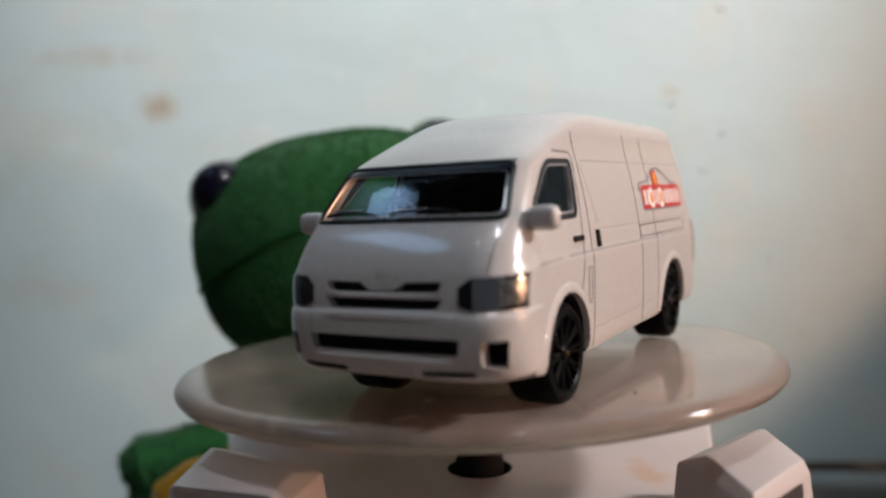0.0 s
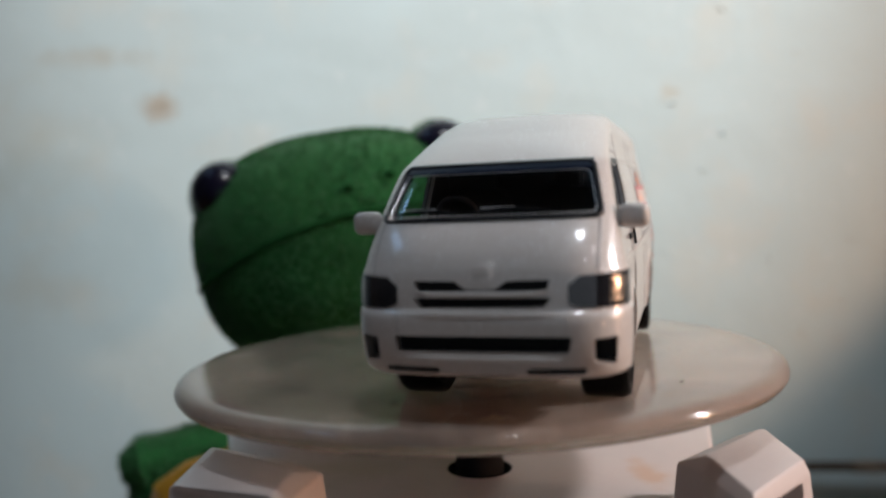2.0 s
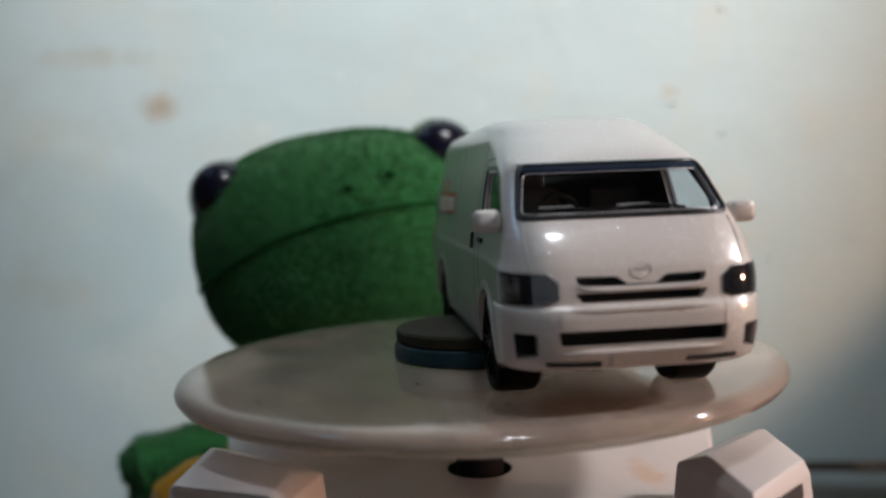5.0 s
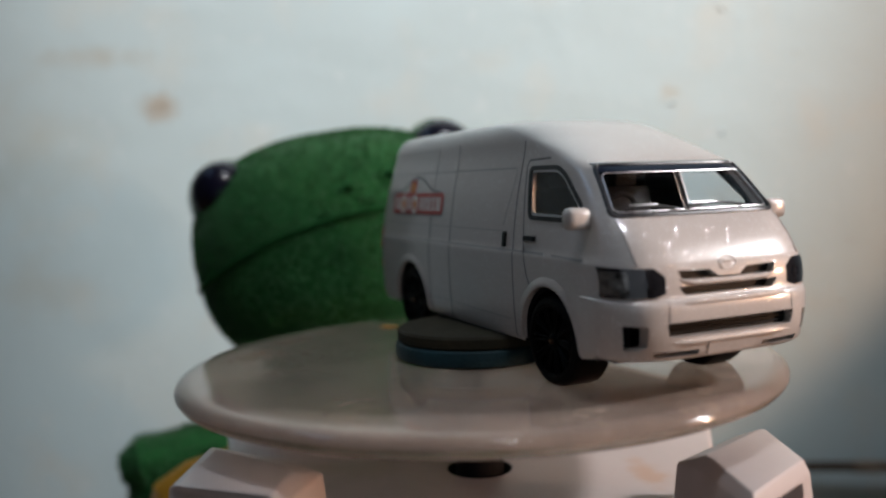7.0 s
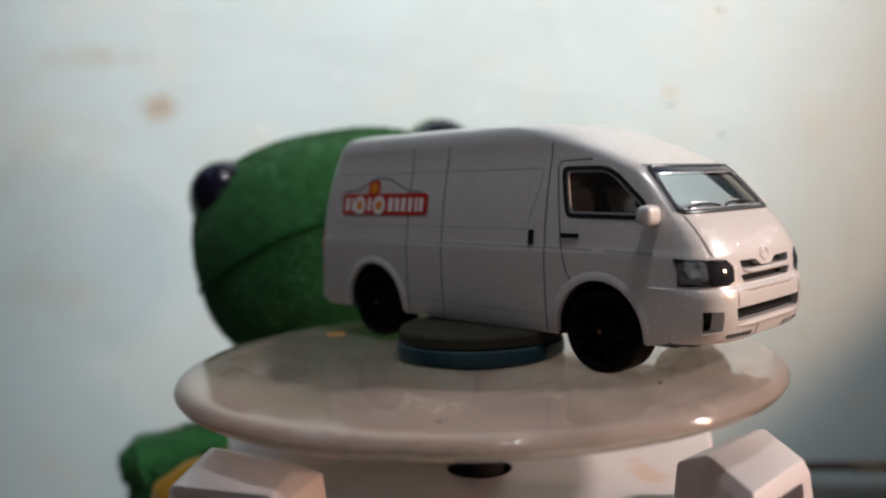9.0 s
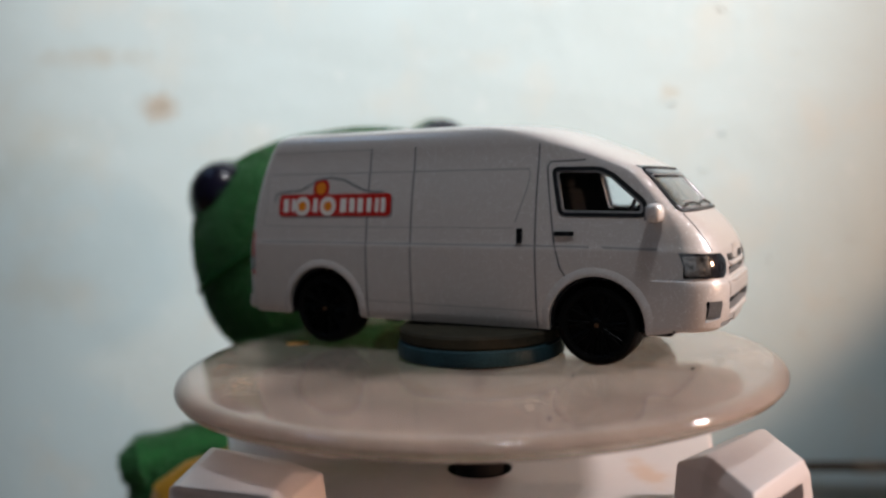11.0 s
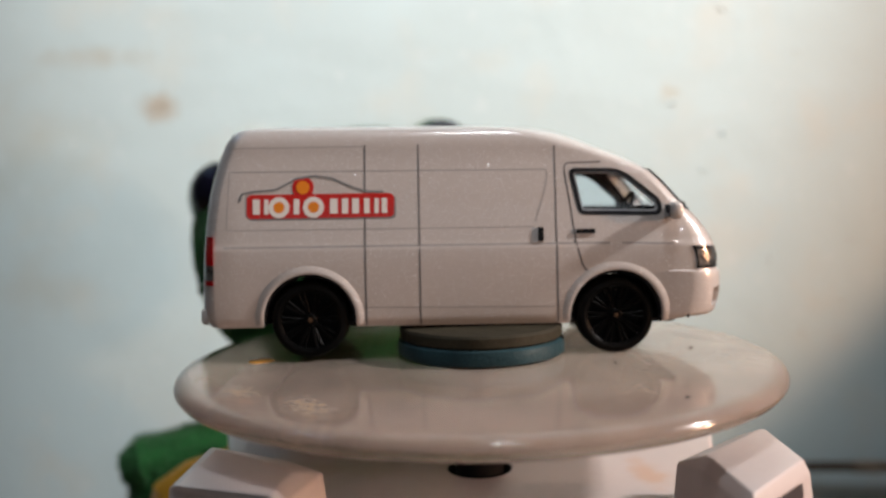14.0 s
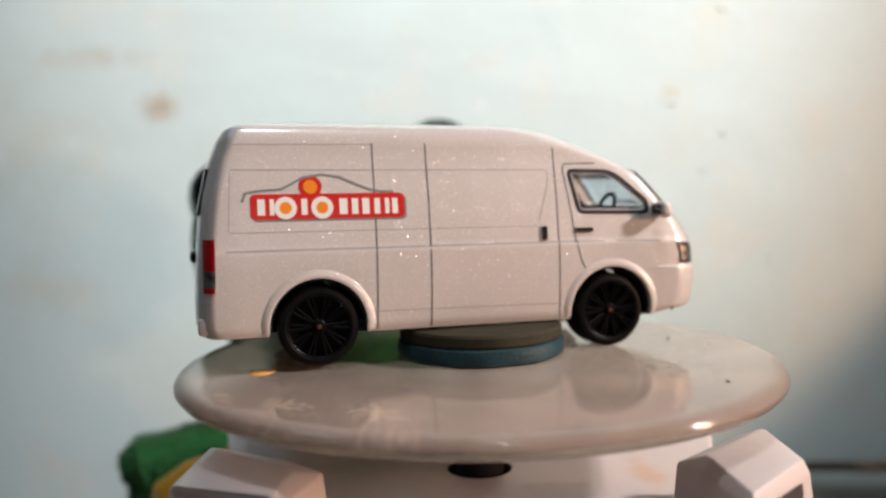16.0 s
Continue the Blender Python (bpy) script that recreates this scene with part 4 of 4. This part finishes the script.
        part("mirror_arm", box(1.2, 2.4, 0.9, 27.5, s * 12.7, 4.6, 0.35), PAINT, mir)
        part("mirror_glass", box(0.15, 2.5, 1.8, 26.9, s * 14.4, 5.3, 0.07, 1), material("mirror_face", (0.35, 0.36, 0.38), 0.1, 0.9), mir)
        # panel lines
        lines = [[(-16.1, 15.2), (-16.1, -10.6)], [(-8.4, 15.2), (-8.3, -10.6)], [(11.3, 15.3), (11.25, 4.0), (11.5, -10.6)],
                 [(18.0, 12.4), (13.1, 12.3), (12.6, 11.6), (13.1, 8.0), (14.0, 1.3), (14.9, -2.1), (16.2, -4.2)], [(30.2, -10.2), (30.0, -3.3)]]
        for ln in lines:
            part("panel_line", side_ribbon(ln, 0.26, s, 0.02), SEAM, van, "dark grey panel line")
        FAINT = SEAM_FAINT
        # pressed creases as thin darker strips, their shade put into the colour
        for ln, w in (([(-35.2, 11.5), (9.9, 11.4), (10.2, 10.6), (9.7, 8.3), (8.2, 3.9)], 0.2), ([(-36.2, 0.75), (16.0, 0.8), (28.0, 0.6)], 0.3), ([(-35.6, 3.2), (8.0, 3.2)], 0.13), ([(-35.2, 14.9), (-16.3, 15.0)], 0.14), ([(-35.4, 11.4), (-35.8, 3.3)], 0.13), ([(-17.0, -8.0), (11.0, -8.3)], 0.14), ([(26.6, -8.2), (30.2, -8.2)], 0.14)):
            part("crease_shade", side_ribbon(ln, w, s, 0.012), FAINT, van)
        part("door_handle", grid_patch(14.1, 16.8, 2.2, 2.8, on_side(s), 0.3, 0.5, 4, 2), BLACK_PLASTIC, van, "black door handle")
        part("sliding_door_handle", grid_patch(8.65, 9.4, 1.15, 3.15, on_side(s), 0.3, 0.5, 2, 4), BLACK_PLASTIC, van, "black sliding door handle")
        if s > 0:
            part("filler_flap", side_ribbon([(12.2, -1.0), (13.2, -1.0), (13.2, -5.0), (12.2, -5.0)], 0.2, s, 0.03, True), SEAM, van)
            part("door_rail", side_ribbon([(-8.6, 2.8), (-32.0, 2.8), (-32.0, 1.2), (-8.6, 1.2)], 0.2, s, 0.03, True), SEAM, van)
        make_logo(van, s)
        tail = part("tail_lamp", grid_patch(-39.15, -37.6, -1.7, 2.4, on_side(s), 0.12, 0.6, 6, 6), TAIL, van, "red tail lamp")
        part("reverse_lamp", grid_patch(-39.15, -37.6, -3.9, -1.7, on_side(s), 0.1, 0.6, 6, 4), REFLECTOR, tail, "clear reversing lamp")
        part("lower_reflector", grid_patch(-39.15, -37.7, -4.6, -3.9, on_side(s), 0.11, 0.6, 6, 2), TAIL, tail)
    # bonnet edges
    for s in (-1, 1):
        part("bonnet_line", tube([on_nose(s * (11.35 + 0.1 * math.sin(k / 8 * math.pi)), 5.2 - 4.8 * k / 8, 0.0) for k in range(9)], 0.1, 5), SEAM_FAINT, van)
        part("bumper_joint", tube([on_nose(s * 8.6, -3.4 - 2.2 * k / 5, 0.0) for k in range(6)], 0.05, 5), SEAM_FAINT, van)
    part("grille_bar", tube([on_nose(-6.8 + 13.6 * k / 24, -1.78 + 0.55 * abs(k / 12 - 1) ** 6, 0.0) for k in range(25)], [0.30 * min(1, 0.25 + 0.25 * min(k, 24 - k)) for k in range(25)], 8), PAINT, van)
    part("bumper_ledge", tube([on_nose(-8.3 + 16.6 * k / 24, -3.72, -0.12) for k in range(25)], [0.36 * min(1, 0.2 + 0.2 * min(k, 24 - k)) for k in range(25)], 8), PAINT, van)
    part("chin", tube([on_nose(-8.9 + 17.8 * k / 24, -7.95, -0.12) for k in range(25)], [0.38 * min(1, 0.2 + 0.2 * min(k, 24 - k)) for k in range(25)], 8), PAINT, van)
    part("number_plate_boss", grid_patch(-3.3, 3.3, -9.6, -8.3, on_nose, 0.07, 0.5, 10, 3), PAINT, van)
    badge = part("front_badge", tube([on_nose(1.15 * math.cos(a), 0.05 + 0.75 * math.sin(a), 0.0) for a in [2 * math.pi * k / 24 for k in range(25)]], 0.09, 6), PAINT, van, "oval badge")
    part("badge_bar", tube([on_nose(-0.55 + 1.1 * k / 4, 0.3, 0.05) for k in range(5)], 0.1, 6), PAINT, badge)
    # rear
    part("rear_window", box(0.3, 17, 6.5, -38.85, 0, 8.6, 0.1, 1, pose(0, 0, 0, 0, 12)), BLACK_LINE, van, "black rear window")
    part("rear_handle", box(1.6, 5.0, 1.6, -39.9, 0, -0.6, 0.5), BLACK_PLASTIC, van, "black rear door handle")
    part("rear_bumper", box(1.6, 25.0, 2.4, -39.2, 0, -9.2, 0.6), PAINT, van)
    return van


SEAM_FAINT = material("faint_crease", (0.33, 0.31, 0.30), 0.4, vary=0.1, scale=400)
VAN = make_van()


# ---- plush frog ----
def fibres(bm_src, count, length, seed, name, mat, parent):
    """Short pile on a soft toy: thin bent blades that stand on its skin."""
    rng = random.Random(seed)
    bm_src.faces.ensure_lookup_table()
    tri = []
    for f in bm_src.faces:
        vs = [v.co for v in f.verts]
        for k in range(1, len(vs) - 1):
            tri.append((vs[0].copy(), vs[k].copy(), vs[k + 1].copy()))
    areas = np.cumsum([((b - a).cross(c - a)).length for a, b, c in tri])
    verts, faces = [], []
    for _ in range(count):
        a, b, c = tri[int(np.searchsorted(areas, rng.random() * areas[-1]))]
        r1, r2 = math.sqrt(rng.random()), rng.random()
        p = a * (1 - r1) + b * (r1 * (1 - r2)) + c * (r1 * r2)
        n = (b - a).cross(c - a).normalized()
        d = (n + Vector((rng.gauss(0, 0.5), rng.gauss(0, 0.5), rng.gauss(-0.1, 0.5)))).normalized()
        side = d.cross(Vector((rng.gauss(0, 1), rng.gauss(0, 1), rng.gauss(0, 1)))).normalized() * 0.00011
        l = length * rng.uniform(0.6, 1.2) * MM
        k = len(verts)
        verts += [p - side, p + side, p + d * l * 0.6 + side * 0.8, p + d * l + side * 0.2]
        faces += [(k, k + 1, k + 2), (k, k + 2, k + 3)]
    me = bpy.data.meshes.new(name)
    me.from_pydata(verts, [], faces)
    me.materials.append(mat)
    ob = new(name, me)
    ob.parent = parent
    return tagged(ob, "", "", "", "stuff")


def make_frog():
    frog = thing("plush_frog", "green plush toy frog with gloss black eyes and yellow scarf", "soft toy")
    turn = Matrix.Rotation(radians(-16), 3, "Y")
    centre = Vector((-28.4, 84.0, 91.5))

    def at(x, y, z):
        return centre + turn @ Vector((x, y, z))

    tip = Matrix.Rotation(radians(-9), 3, "Y")
    mid = Vector((-29.0, 84.0, 90.4))

    def skin(p):
        """Where the face of the head lies at p's x and z."""
        q = tip.inverted() @ (p - mid)
        left = 1 - abs(q.x / 36.6) ** 2.5 - abs(q.z / 28.8) ** 2.5
        return Vector((p.x, mid.y - 29 * max(left, 0.0) ** 0.4, p.z))

    head = ellipsoid(36.0, 29, 28.8, mid, tip, 56, 36, 0.05, 25, 2.5)
    h = part("head", head.copy(), PLUSH, frog)
    fibres(head, 70000, 1.0, 3, "fur", PLUSH, h)
    head.free()
    for s, (x, y, z), r in ((-1, (-22.5, -10, 19.0), 8.6), (1, (28.0, -4, 12.9), 9.4)):
        c = at(x, y, z)
        b = ellipsoid(r, r * 0.95, r, c, turn, 28, 18, 0.03, 60)
        e = part("eye_bump", b.copy(), PLUSH, frog)
        fibres(b, 2500, 1.2, 5 + s, "fur", PLUSH, e)
        b.free()
        part("eye", ellipsoid(r * 0.84, r * 0.75, r * 0.84, c + Vector((-0.3 if s < 0 else 1.0, -r * 0.42, 1.4)), turn, 28, 18), EYE_BLACK, e, "gloss black eye")
    # mouth seam across the head's face
    pts = []
    for k in range(25):
        x = -34.0 + 66.0 * k / 24
        z = -1.0 + 7.5 * (1 - (x / 37.0) ** 2)
        pts.append((skin(at(x, 0, z)) + Vector((0, 0.1, 0))) * MM)
    part("mouth_seam", tube(pts, 0.6, 8), PLUSH_DARK, frog, "dark sewn mouth seam")
    for x in (7.5, 17.0):
        z = 12.0
        part("nostril", ellipsoid(1.2, 0.8, 0.8, skin(at(x, 0, z)), turn, 12, 8), PLUSH_DARK, frog)
    # body, feet and arms
    body = ellipsoid(30, 24, 42, (-26, 90, 26), None, 40, 24, 0.05, 30)
    part("torso", body, PLUSH, frog)
    arm = tube([Vector(p) * MM for p in ((-40, 84, 46), (-50, 77, 46.5), (-60, 71, 46.0), (-69, 67, 44.2), (-75, 65.5, 43.0), (-79.5, 65, 42.2))], [6.8, 6.2, 5.6, 5.4, 6.2, 3.6], 20)
    arm2 = arm.copy()
    bmesh.ops.smooth_vert(arm2, verts=arm2.verts, factor=0.3)
    a = part("arm", arm2, PLUSH, frog)
    fibres(arm, 5000, 1.6, 9, "fur", PLUSH, a)
    arm.free()
    low = tube([Vector(p) * MM for p in ((-73, 66, 42), (-73.5, 66, 34), (-72, 68, 24), (-66, 72, 12), (-58, 76, 2), (-52, 78, -9))], [5.0, 5.6, 6.4, 7.4, 8.2, 6.0], 20)
    lo = part("leg", low.copy(), PLUSH, frog)
    fibres(low, 4500, 1.6, 12, "fur", PLUSH, lo)
    low.free()
    part("arm", tube([Vector(p) * MM for p in ((-12, 82, 46), (0, 78, 44), (10, 74, 40), (16, 72, 36))], [6.8, 6.2, 5.6, 4.0], 20), PLUSH, frog)
    scarf = tube([Vector(p) * MM for p in ((-44, 64, 47.5), (-53, 58, 45.0), (-60, 55, 43.0), (-64.5, 54, 39.5), (-67.5, 54, 31.0), (-69, 55, 20.0))], [2.0, 3.0, 4.0, 5.0, 5.0, 3.6], 14)
    part("scarf", scarf, YELLOW, frog, "yellow felt scarf end")
    for x in (-52, -4):
        part("foot", ellipsoid(11, 17, 7, (x, 68, -9.5), None, 24, 16, 0.06, 40), PLUSH, frog)
    return frog


FROG = make_frog()


# ---- what moves ----
# turn of the disc by time, degrees
YAW = [(0, -120.03), (0.5, -116.91), (1, -113.41), (1.5, -109.91), (2, -106.63), (2.5, -102.94), (3, -99.36), (3.5, -95.6), (4, -91.84), (6.5, -70.36), (7, -65.89), (7.5, -59.86), (8, -54.6), (8.5, -49.7), (8.8, -47.0), (9, -45.24), (9.2, -43.5), (11.3, -24.4), (11.5, -22.48), (12, -17.59), (12.5, -12.53), (13, -7.26), (13.5, -3.02), (14, 1.22), (14.5, 5.14), (15, 8.25), (15.5, 12.24), (16, 17.05)]
# where the van rests on the disc, and its roll: it slips back on its magnet just after nine seconds
SLIP = [(0, (4.9, 11.0, 1.01)), (8.8, (4.9, 11.0, 1.01)), (9, (3.5, 11.4, 0.95)), (9.2, (-0.6, 11.4, 0.7)), (11.3, (0.38, 8.5, 0.52)), (16, (0.38, 8.5, 0.52))]


def motions():
    # the disc leans a little on its shaft, so it wobbles as it turns
    lean = Matrix.Rotation(radians(0.95), 4, Vector((math.cos(radians(252)), math.sin(radians(252)), 0)))
    axis = pose(-0.00001, 0.00056, 0.09419) @ Matrix.Rotation(radians(0.557), 4, "X") @ Matrix.Rotation(radians(0.455), 4, "Y")
    disc_rows, puck_rows, van_rows = [], [], []
    for t, yaw in YAW:
        m = pose(0, 0, DISC_TOP * MM, 0, 0, yaw + 118.74) @ lean
        disc_rows.append((t, m))
        puck_rows.append((t, m @ Matrix.Translation((-0.0002, -0.0007, 0.00005))))
        x, y, roll = (interp(t, [(a, b[k]) for a, b in SLIP]) for k in range(3))
        turn = Matrix.Rotation(radians(yaw), 4, "Z") @ Matrix.Translation((x * MM, y * MM, 0))
        van_rows.append((t, axis @ turn @ Matrix.Rotation(radians(roll), 4, "X") @ Matrix.Rotation(radians(0.498), 4, "Y")))
    walk(DISC_OB, disc_rows)
    walk(PUCK, puck_rows)
    walk(VAN, van_rows)


motions()
